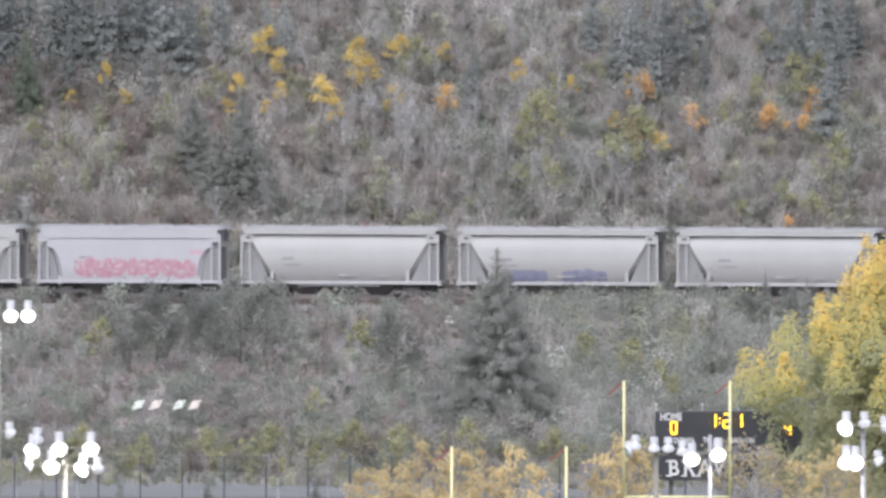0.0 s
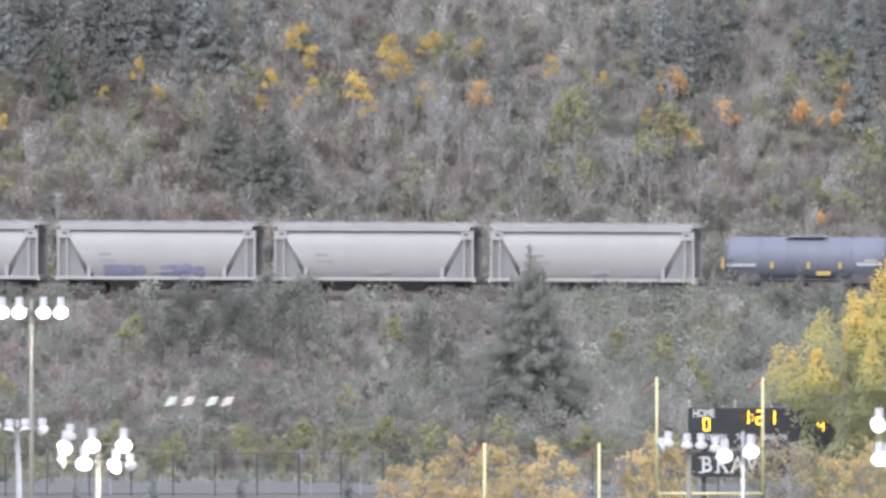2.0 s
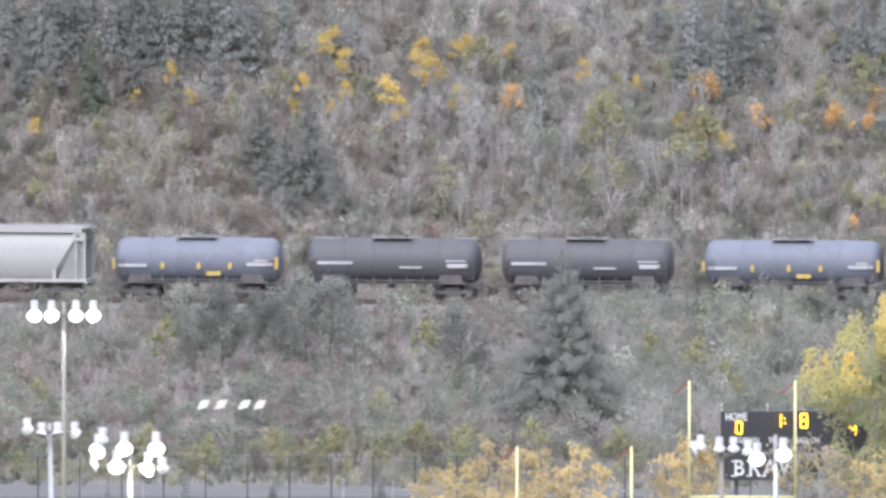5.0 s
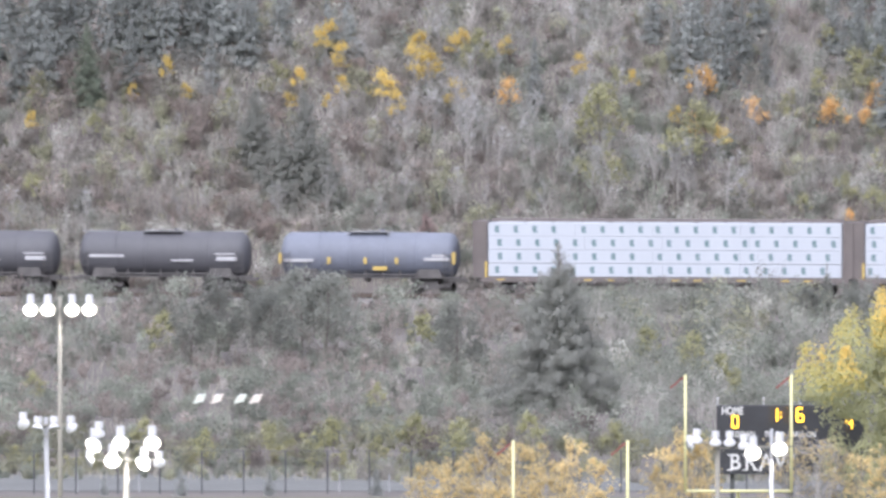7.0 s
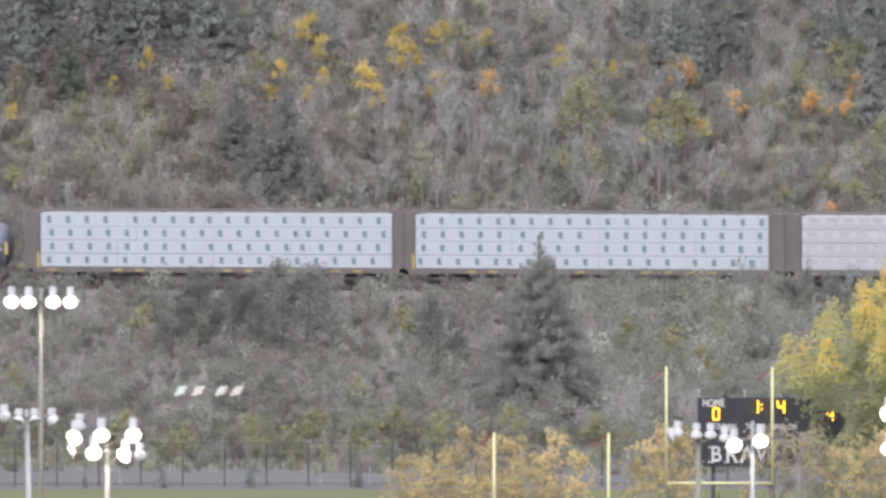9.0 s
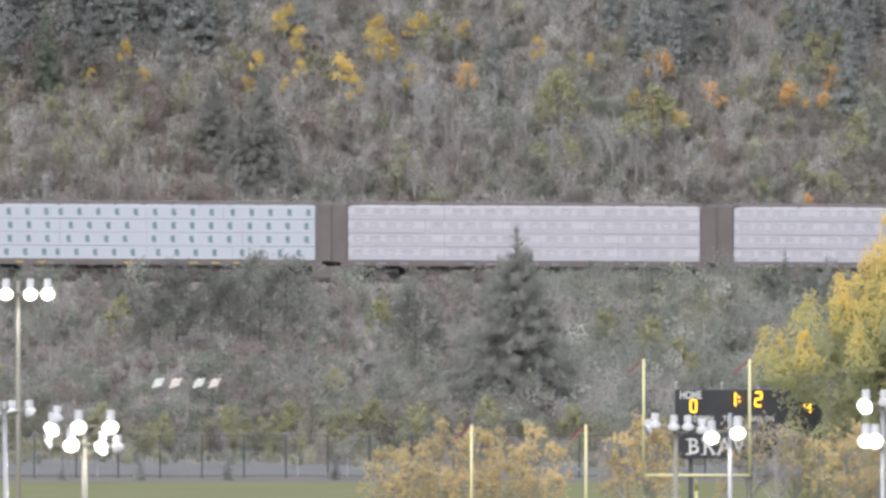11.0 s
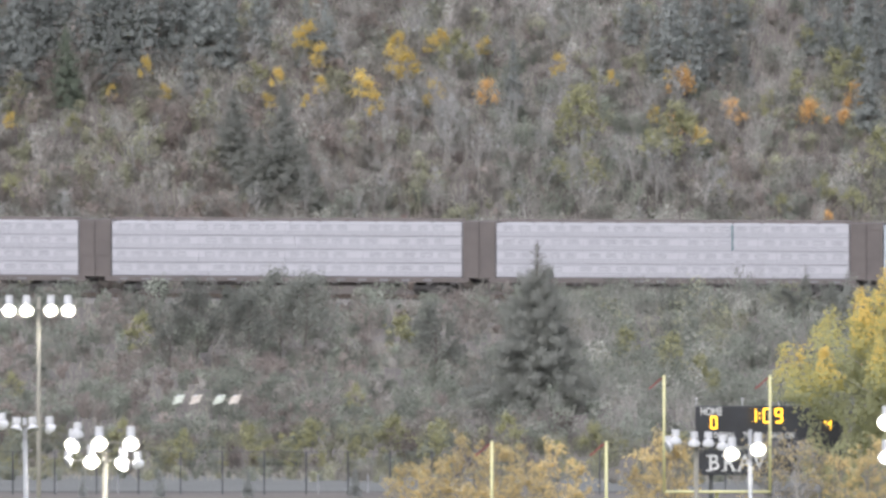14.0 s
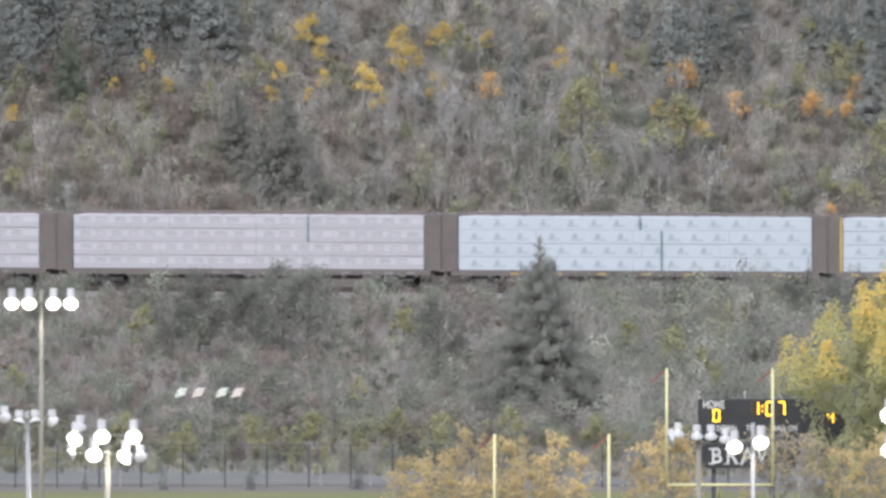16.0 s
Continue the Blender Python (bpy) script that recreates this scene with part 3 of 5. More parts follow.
def flatcar(a0, a1, style, seed, ends=(1.0, 1.0)):
    """Centre-beam flatcar with four tiers of wrapped lumber on either side."""
    r = random.Random(seed)
    L = a1 - a0
    h = L / 2
    wrap, ink = {"dots": (M_WRAP, M_PRINT_G), "white": (M_WRAP_W, M_PRINT_K), "blue": (M_WRAP_B, M_PRINT_B)}[style]
    word = {"dots": "white-wrapped lumber with green prints", "white": "white-wrapped lumber with grey prints", "blue": "pale blue wrapped lumber"}[style]
    car = empty("flatcar", on_track((a0 + a1) / 2), "brown centre-beam flatcar loaded with " + word, "railcar", "lumber cars of the train")
    deck = boxes("deck", [(-h - 0.45, h + 0.45, -1.4, 1.4, 0.98, 1.14), (-h * 0.62, h * 0.62, -0.5, 0.5, 0.55, 0.98)], M_BROWN, car, bevel=0.02)
    for sy in (-1, 1):
        boxes("side_sill", [(-h - 0.45, h + 0.45, sy * 1.43 - 0.03, sy * 1.43 + 0.03, 0.82, 1.10)], M_BROWN, car)
    marks = [(x - 0.26, x + 0.26, -1.475, -1.461, 0.92, 1.0) for x in np.linspace(-h + 0.8, h - 0.8, 16) if r.random() < 0.6]
    each("reflector_strip", marks, M_YELLOW if style != "white" else M_PRINT_K, car)
    for x in np.linspace(-h + 0.5, h - 0.5, 15):
        boxes("winch", [(x - 0.12, x + 0.12, -1.5, -1.4, 0.68, 0.84)], M_RUST, car)
    top = 1.14 + 3.4
    boxes("centre_beam", [(-h, h, -0.12, 0.12, top + 0.04, top + 0.24)] + [(x - 0.08, x + 0.08, -0.06, 0.06, 1.14, top + 0.1) for x in np.linspace(-h + 0.3, h - 0.3, 13)], M_BROWN, car)
    end_paint = M_BROWN
    for sx, depth in zip((-1, 1), ends):
        xa, xb = sorted((sx * (h + 0.06), sx * (h + depth)))
        bh = boxes("bulkhead", [(xa + 0.1, xb - 0.1, -1.40, 1.40, 1.1, top + 0.1), (xa, xa + 0.1, -1.42, 1.42, 1.1, top + 0.12), (xb - 0.1, xb, -1.42, 1.42, 1.1, top + 0.1)], end_paint, car)
        for y in (-1.385, -0.5, 0.5, 1.385):
            each("stiffener", [(xa + 0.12, xb - 0.12, y - 0.04, y + 0.04, z, z + 0.1) for z in (1.5, 2.4, 3.3, 4.2)], end_paint, bh)
        edge = sx * (h + 0.11)
        boxes("end_frame", [(edge - 0.07, edge + 0.07, -1.47, -1.43, 1.1, top * (0.46 if style == "dots" else 1.0 if seed == 7 and sx < 0 else 0.3))], M_YELLOW if (style == "dots" and sx < 0) or (seed == 7 and sx < 0) else M_BROWN, car)
    H = 3.38 / 4
    for tier in range(4):
        z0 = 1.16 + tier * H
        cuts = [-h]
        cut = r.choice((4.9, 5.5, 6.1))
        while cuts[-1] + cut < h - 2.5:
            cuts.append(cuts[-1] + cut + 0.02)
            cut = r.choice((4.9, 5.5, 6.1))
        cuts.append(h)
        dz = r.uniform(-0.012, 0.012)
        for side in (-1, 1):
            for x0, x1 in zip(cuts, cuts[1:]):
                bm = bmesh.new()
                yo = 1.38 + r.uniform(-0.012, 0.012)
                ys = sorted((side * 0.14, side * yo))
                box(bm, x0 + 0.004, x1 - 0.004, ys[0], ys[1], z0, z0 + H - 0.012 + dz, 0.02)
                b = part("lumber_pack", bm, wrap, car)
                if side > 0:
                    continue
                face = -yo - 0.004
                rows = []
                if style == "dots":
                    n = int((x1 - x0 - 0.5) // 1.2) + 1
                    s0 = r.uniform(0.3, 0.8)
                    for i in range(n):
                        xx = x0 + s0 + i * 1.2
                        if xx < x1 - 0.25:
                            zc = z0 + H * 0.5
                            rows += [(xx - 0.13, xx + 0.13, face, face + 0.03, zc + 0.06, zc + 0.21), (xx - 0.16, xx + 0.11, face, face + 0.03, zc - 0.06, zc + 0.05), (xx - 0.11, xx + 0.15, face, face + 0.03, zc - 0.21, zc - 0.07)]
                elif style == "white":
                    xx = x0 + r.uniform(0.25, 0.5)
                    while xx < x1 - 0.95:
                        w = r.uniform(0.62, 0.82)
                        f0, f1 = face, face + 0.03
                        rows += [(xx + 0.05, xx + w - 0.05, f0, f1, z0 + 0.60, z0 + 0.66), (xx + 0.05, xx + w * 0.42, f0, f1, z0 + 0.40, z0 + 0.46), (xx + w * 0.55, xx + w - 0.05, f0, f1, z0 + 0.40, z0 + 0.46),
                                 (xx, xx + 0.05, f0, f1, z0 + 0.46, z0 + 0.60), (xx + w - 0.05, xx + w, f0, f1, z0 + 0.46, z0 + 0.60)]
                        if r.random() < 0.6:
                            rows.append((xx + 0.2, xx + w - 0.2, f0, f1, z0 + 0.51, z0 + 0.55))
                        xx += w + r.uniform(0.22, 0.42)
                    for za, zb in ((0.0, 0.06), (0.14, 0.175), (0.26, 0.30), (0.74, 0.765)):
                        rows.append((x0 + 0.02, x1 - 0.02, face, face + 0.03, z0 + za, z0 + zb))
                else:
                    xx = x0 + 0.6
                    while xx < x1 - 0.7:
                        rows += [(xx + 0.3, xx + 0.52, face, face + 0.03, z0 + 0.46, z0 + 0.64), (xx + 0.22, xx + 0.58, face, face + 0.03, z0 + 0.28, z0 + 0.46), (xx + 0.1, xx + 0.95, face, face + 0.03, z0 + 0.19, z0 + 0.25), (xx + 0.66, xx + 0.9, face, face + 0.03, z0 + 0.30, z0 + 0.34)]
                        xx += 1.45
                    rows.append((x0 + 0.01, x1 - 0.01, face, face + 0.03, z0 + 0.005, z0 + 0.045))
                if rows:
                    tagged(boxes("print", rows, ink, b), kind="stuff")
                bm = bmesh.new()
                for xx in np.arange(x0 + 0.6, x1 - 0.3, 1.3):
                    box(bm, xx - 0.015, xx + 0.015, face + 0.001, face + 0.02, z0 + 0.01, z0 + H - 0.06)
                tagged(part("strap", bm, wrap, b), kind="stuff")
    if style != "dots":
        xs = {5: (1.2,), 6: (0.35, 1.7)}.get(seed, ())
        for i, x in enumerate(xs):
            boxes("wrap_seam", [(x + 2.6 - 0.06, x + 2.6 + 0.06, -1.45, -1.40, 1.2 + (1.7 if i == 0 else 0), 1.2 + (3.3 if i == 0 else 2.4))] if seed == 5 else
                  [(x - 0.06, x + 0.06, -1.45, -1.40, 1.2 + (2.5 if i == 0 else 0), 1.2 + (3.3 if i == 0 else 2.45))], M_PRINT_G, car)
    for sx in (-1, 1):
        truck(car, sx * (h - 1.9))
    couplers(car, h + 0.45)
    TRAIN.append((car, (a0 + a1) / 2))
    return car


def build_train():
    hopper_car(-38.7, -26.9, True, M_HOPPER)
    a = hopper_car(-25.8, -14.05, True, M_HOPPER_B)
    graffiti(a, -3.5, 4.4, 1.3, 2.65, [M_GRAF_R, M_GRAF_W, M_GRAF_P], 4, "red_graffiti", True)
    graffiti(a, 3.9, 4.9, 2.75, 3.15, [M_GRAF_P, M_GRAF_W, M_GRAF_P], 5, "red_graffiti", True)
    hopper_car(-12.9, -0.18, pipe=True)
    c = hopper_car(0.96, 13.71)
    graffiti(c, -3.4, -0.7, 1.22, 2.05, [M_GRAF_B, M_GRAF_V, M_GRAF_B], 8, "blue_graffiti")
    graffiti(c, 0.2, 3.1, 1.22, 2.05, [M_GRAF_B, M_GRAF_V, M_GRAF_B], 9, "blue_graffiti")
    hopper_car(14.78, 27.56)
    hopper_car(28.51, 41.54)
    tank_car(43.19, 53.75)
    tank_car(55.48, 66.4, True)
    tank_car(67.8, 78.6, True)
    tank_car(80.66, 91.89)
    loads = ((93.97, 116.37, "dots"), (117.85, 140.25, "dots"), (142.32, 164.64, "white"), (166.78, 189.06, "white"), (191.24, 213.56, "white"), (215.76, 238.13, "blue"), (240.1, 262.4, "blue"))
    for i, (a0, a1, style) in enumerate(loads):
        before = a0 - loads[i - 1][1] if i else 2.0
        after = loads[i + 1][0] - a1 if i < len(loads) - 1 else 2.1
        flatcar(a0, a1, style, i + 1, (before / 2 - 0.02, after / 2 - 0.02))
    # the train goes on past both ends of the view
    flatcar(264.5, 286.8, "white", 8)


def motions():
    for car, a in TRAIN:
        walk(car, [(t, on_track(a - d)) for t, d in RUN])
    run_clock()
    fly(*BIRD)


# ---- vegetation ----
def fast_mesh(name, verts, faces, mats, mat_index=None, tint=None):
    """A mesh out of arrays; every face has the same number of corners."""
    me = bpy.data.meshes.new(name)
    k = faces.shape[1]
    me.vertices.add(len(verts))
    me.vertices.foreach_set("co", np.ascontiguousarray(verts, dtype=np.float32).ravel())
    me.loops.add(faces.size)
    me.loops.foreach_set("vertex_index", np.ascontiguousarray(faces, dtype=np.int32).ravel())
    me.polygons.add(len(faces))
    me.polygons.foreach_set("loop_start", np.arange(0, faces.size, k, dtype=np.int32))
    for m in mats:
        me.materials.append(m)
    if mat_index is not None:
        me.polygons.foreach_set("material_index", np.ascontiguousarray(mat_index, dtype=np.int32))
    if tint is not None:
        me.attributes.new("tint", "FLOAT", "FACE").data.foreach_set("value", np.ascontiguousarray(tint, dtype=np.float32))
    me.update(calc_edges=True)
    return me


def unit(v):
    return v / np.maximum(np.linalg.norm(v, axis=1, keepdims=True), 1e-6)


def leaves(rs, pts, size, upward=0.3, out=None, loose=0.55):
    """Folded leaf sprays at each of the points: two triangles on a shared edge, turned at random or facing roughly along out."""
    n = len(pts)
    if out is None:
        out, loose = np.zeros((n, 3)), 1.0
    nn = unit(out + rs.normal(0, loose, (n, 3)) + [0, 0, upward])
    a = unit(np.cross(nn, rs.normal(size=(n, 3))))
    b = np.cross(nn, a)
    s = (size * rs.uniform(0.6, 1.4, n))[:, None]
    v = np.stack([pts - a * s * 0.6, pts + b * s * 0.45 - nn * s * 0.12, pts + a * s * 0.6, pts - b * s * 0.45 - nn * s * 0.12], 1).reshape(-1, 3)
    i = np.arange(n)[:, None] * 4
    f = np.concatenate([i + [0, 1, 2], i + [0, 2, 3]])
    return v, f


def twigs(rs, base, tip, r):
    """Three-sided tapering twigs."""
    n = len(base)
    d = unit(tip - base)
    b = unit(np.cross(d, rs.normal(size=(n, 3))))
    c = np.cross(d, b)
    r = np.broadcast_to(np.asarray(r, float), (n,))[:, None]
    v = np.stack([base + b * r, base - b * r * 0.5 + c * r * 0.87, base - b * r * 0.5 - c * r * 0.87, tip], 1).reshape(-1, 3)
    i = np.arange(n)[:, None] * 4
    f = np.concatenate([i + [0, 1, 3], i + [1, 2, 3], i + [2, 0, 3]])
    return v, f


def join(bits):
    vs, fs, ms, o = [], [], [], 0
    for v, f, m in bits:
        vs.append(v), fs.append(f + o), ms.append(np.full(len(f), m))
        o += len(v)
    return np.concatenate(vs), np.concatenate(fs), np.concatenate(ms)


def branch_set(rs, h, n, spread, rise, start=0.2, profile=None):
    """Limbs that leave an upright trunk of height h: bases and tips."""
    z = h * rs.uniform(start, 0.95, n)
    q = rs.uniform(0, 2 * math.pi, n)
    u = z / h
    ln = spread * h * (profile(u) if profile else 1.05 - u) * rs.uniform(0.6, 1.2, n) + 0.05 * h
    base = np.stack([np.zeros(n), np.zeros(n), z], 1)
    tip = base + np.stack([np.cos(q) * ln, np.sin(q) * ln, ln * rise], 1)
    return base, tip


def trunk_mesh(rs, h, r, lean=0.03):
    pts = [np.array([lean * h * math.sin(k * 1.3 + r * 40) * k / 6, lean * h * math.cos(k * 1.7) * k / 6, h * k / 6]) for k in range(7)]
    vs, fs = [], []
    for k, p in enumerate(pts):
        rr = r * (1 - 0.88 * k / 6)
        vs += [p + [rr * math.cos(a), rr * math.sin(a), 0] for a in np.linspace(0, 2 * math.pi, 7)[:-1]]
    for k in range(6):
        fs += [(k * 6 + i, k * 6 + (i + 1) % 6, k * 6 + 6 + (i + 1) % 6, k * 6 + 6 + i) for i in range(6)]
    return np.array(vs), np.array(fs)


def spruce_meshes(seed, h=10.0, width=0.20, dense=1.0, needles=None, taper=0.85, spire=0.0):
    """A spruce: close whorls of limbs, each with side sprays of fine needles; spire: the share of the top with bare, upswept limbs."""
    rs = np.random.RandomState(seed)
    v, f = trunk_mesh(rs, h, h * 0.014, 0.004)
    trunk = fast_mesh("trunk", v, f, [M_BARK])
    pb, pt, pl, po, ps = [], [], [], [], []
    layers = int(38 * dense ** 0.5)
    for k in range(layers):
        u = (k + rs.uniform(0, 0.9)) / layers
        z = h * (0.03 + 0.95 * u)
        top = u > 1 - spire
        reach = h * width * (1.02 - u) ** taper * rs.uniform(0.8, 1.12) + 0.012 * h
        n = 3 if top else int(5 + 4 * (1 - u))
        for q in rs.uniform(0, 2 * math.pi, n):
            ln = reach * rs.uniform(0.6, 1.15)
            a = np.array([0, 0, z])
            droop = -0.32 + 1.1 * u + rs.uniform(-0.16, 0.16)
            b = a + np.array([math.cos(q) * ln, math.sin(q) * ln, ln * droop])
            pb.append(a), pt.append(b)
            m = max(5, int((11 if top else 33) * dense * ln / (h * 0.13)))
            w = rs.uniform(0.2 if top else 0.12, 1.05, m)
            side = rs.normal(0, (0.04 if top else 0.20) * ln, m) * (1.15 - w)
            p = a + (b - a) * w[:, None] + np.stack([-math.sin(q) * side, math.cos(q) * side, rs.normal(-0.02, 0.008 if top else 0.045, m) * h / 3], 1)
            pl.append(p)
            ps.append(np.full(m, 0.6 if top else 0.7 + 0.5 * (1 - u)))
            po.append(np.tile([math.cos(q) * 0.9, math.sin(q) * 0.9, 0.05], (m, 1)))
    v, f = twigs(rs, np.array(pb), np.array(pt), h * 0.0024)
    limbs = fast_mesh("branchwork", v, f, [M_BARK])
    v, f = leaves(rs, np.concatenate(pl), 0.0175 * h / dense ** 0.42 * np.concatenate(ps), 0.0, np.concatenate(po), 0.5)
    crown = fast_mesh("crown", v, f, [needles or L_SPRUCE])
    return trunk, limbs, crown


def cottonwood_meshes(seed, h):
    """A spreading cottonwood: forked limbs that each carry upright tapering lobes of leaves, gold at the lit tips, green within."""
    rs = np.random.RandomState(seed)
    v, f = trunk_mesh(rs, h * 0.9, 0.42, 0.02)
    trunk = fast_mesh("trunk", v, f, [M_BARK])
    # lobes ring by ring: height of the ring, reach from the trunk, lobes in it, size of a lobe
    lobes = []
    for z, reach, n, size in ((1.8, 7.6, 13, 1.3), (3.7, 7.8, 15, 1.3), (5.2, 5.5, 12, 1.25), (7.1, 8.0, 17, 1.2), (8.3, 9.5, 20, 1.25), (9.7, 8.0, 16, 1.3), (11.1, 6.2, 13, 1.25), (12.6, 4.4, 10, 1.3), (14.2, 2.9, 8, 1.25), (15.4, 1.3, 4, 1.2)):
        for i in range(n):
            q = math.pi + (i + rs.uniform(-0.22, 0.22)) * 2 * math.pi / n
            r = reach * rs.uniform(0.86, 1.05)
            lobes.append((r * math.cos(q), r * math.sin(q), z + rs.uniform(-0.5, 0.5), size * rs.uniform(0.8, 1.15), q))
            if r > 4:
                lobes.append((r * 0.58 * math.cos(q + 0.2), r * 0.58 * math.sin(q + 0.2), z + rs.uniform(0.2, 1.0), size * 1.15, q))
    base, tip, bits = [], [], []
    for x, y, z, size, q in lobes:
        base.append((x * 0.08, y * 0.08, z * 0.55)), tip.append((x, y, z + size * 0.5))
        n = int(820 if y < 1.5 else 180)
        o = unit(rs.normal(size=(n, 3)) + [0, 0, 0.1])
        up = (o[:, 2] + 1) / 2
        lumps = 1 + 0.16 * np.sin(o[:, 0] * 7 + z * 3) * np.cos(o[:, 1] * 6 + x * 2) + 0.12 * np.sin(o[:, 2] * 9 + y)
        rr = (size * lumps * rs.uniform(0.55, 1.06, n) ** 0.5)[:, None]
        p = np.array([x, y, z]) + o * rr * np.stack([1.0 - 0.65 * up ** 2, 1.0 - 0.65 * up ** 2, 0.75 + 0.95 * up], 1) + np.outer(up, [0.5 * math.cos(q), 0.5 * math.sin(q), 0.0])
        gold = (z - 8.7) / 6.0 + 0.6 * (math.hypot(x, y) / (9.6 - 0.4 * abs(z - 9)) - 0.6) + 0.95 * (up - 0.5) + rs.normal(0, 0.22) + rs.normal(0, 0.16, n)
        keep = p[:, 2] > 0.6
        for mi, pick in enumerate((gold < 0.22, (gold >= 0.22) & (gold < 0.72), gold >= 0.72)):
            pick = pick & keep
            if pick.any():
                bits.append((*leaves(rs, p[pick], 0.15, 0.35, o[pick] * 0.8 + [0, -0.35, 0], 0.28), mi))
    base, tip = np.array(base), np.array(tip)
    mid = base + (tip - base) * rs.uniform(0.5, 0.8, (len(tip), 1))
    ends = mid + unit(tip - base + rs.normal(0, 1.2, tip.shape)) * rs.uniform(0.8, 1.8, (len(tip), 1))
    v, f, m = join([(*twigs(rs, base, tip, 0.075), 0), (*twigs(rs, mid, ends, 0.04), 0)])
    limbs = fast_mesh("branchwork", v, f, [L_TWIG])
    v, f, m = join(bits)
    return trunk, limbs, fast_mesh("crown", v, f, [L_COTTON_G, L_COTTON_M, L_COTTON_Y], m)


def broadleaf_meshes(seed, h, spread, rise, n_limb, clumps, per_clump, clump_r, leaf, leaf_mats, bark, start=0.25, trunk_r=0.016, thin=0.006, extra=0, profile=None, fork=0.55):
    """Trunk, limbs with forks, and clumps of leaves at the limbs' outer ends."""
    rs = np.random.RandomState(seed)
    v, f = trunk_mesh(rs, h, h * trunk_r)
    trunk = fast_mesh("trunk", v, f, [bark])
    base, tip = branch_set(rs, h, n_limb, spread, rise, start, profile)
    # forks
    w = rs.uniform(0.35, 0.9, n_limb * 3)
    idx = np.repeat(np.arange(n_limb), 3)
    fb = base[idx] + (tip - base)[idx] * w[:, None]
    ln = np.linalg.norm((tip - base)[idx], axis=1)[:, None]
    ft = fb + unit((tip - base)[idx] + rs.normal(0, 0.6, (len(idx), 3)) * ln + [0, 0, 0.1]) * ln * rs.uniform(0.2, fork, (len(idx), 1))
    bits = [(*twigs(rs, base, tip, h * thin), 0), (*twigs(rs, fb, ft, h * thin * 0.5), 0)]
    if extra:
        k = rs.randint(0, len(ft), extra)
        tb = fb[k] + (ft - fb)[k] * rs.uniform(0.2, 1, (extra, 1))
        bits.append((*twigs(rs, tb, tb + unit(rs.normal(size=(extra, 3)) + [0, 0, 0.7]) * h * rs.uniform(0.03, 0.1, (extra, 1)), h * thin * 0.35), 0))
    v, f, m = join(bits)
    limbs = fast_mesh("branchwork", v, f, [bark if bark is M_BARK else L_TWIG])
    crown = None
    if clumps:
        ends = np.concatenate([tip, ft, [[0, 0, h]]])
        pick = ends[rs.randint(0, len(ends), clumps)]
        bits = []
        for c in pick:
            cr = clump_r * h * rs.uniform(0.5, 1.2)
            d = rs.normal(0, 0.62, (per_clump, 3)) * cr * [1, 1, 1.15]
            p = c + d
            d = d[p[:, 2] > 0.06 * h]
            p = p[p[:, 2] > 0.06 * h]
            mi = 0
            if len(leaf_mats) > 1:
                out = math.hypot(c[0], c[1]) / (spread * h + 0.01) + (c[2] / h - 0.4)
                mi = 1 if rs.uniform() < (out - 0.8) * 2.0 else 0
            if len(p):
                bits.append((*leaves(rs, p, leaf, 0.2, unit(d) * 0.6 + [0, -0.25, 0], 0.6), mi))
        v, f, m = join(bits)
        crown = fast_mesh("crown", v, f, leaf_mats, m)
    return trunk, limbs, crown


def plant(name, meshes, m, scale, label, category, group=""):
    e = empty(name, m, label, category, group)
    e.scale = (scale,) * 3 if not isinstance(scale, tuple) else scale
    for me in meshes:
        if me:
            o = new(me.name.split(".")[0], me)
            o.parent = e
            if o.name.startswith("branchwork"):
                tagged(o, kind="stuff")
    return e


def stand(x, v, sink=0.15):
    y = track_y(x) + v
    return x, y, terrain(x, y) - sink


def grove(name, variants, rows, height0, label, category, group, seed):
    r = random.Random(seed)
    for i, (x, v, h) in enumerate(rows):
        k = h / height0 * r.uniform(0.95, 1.05)
        px, py, pz = stand(x, v)
        plant(name, variants[i % len(variants)], pose(px, py, pz, r.uniform(-3, 3), r.uniform(-3, 3), r.uniform(0, 360)), (k * r.uniform(0.9, 1.2), k * r.uniform(0.9, 1.2), k), label, category, group)


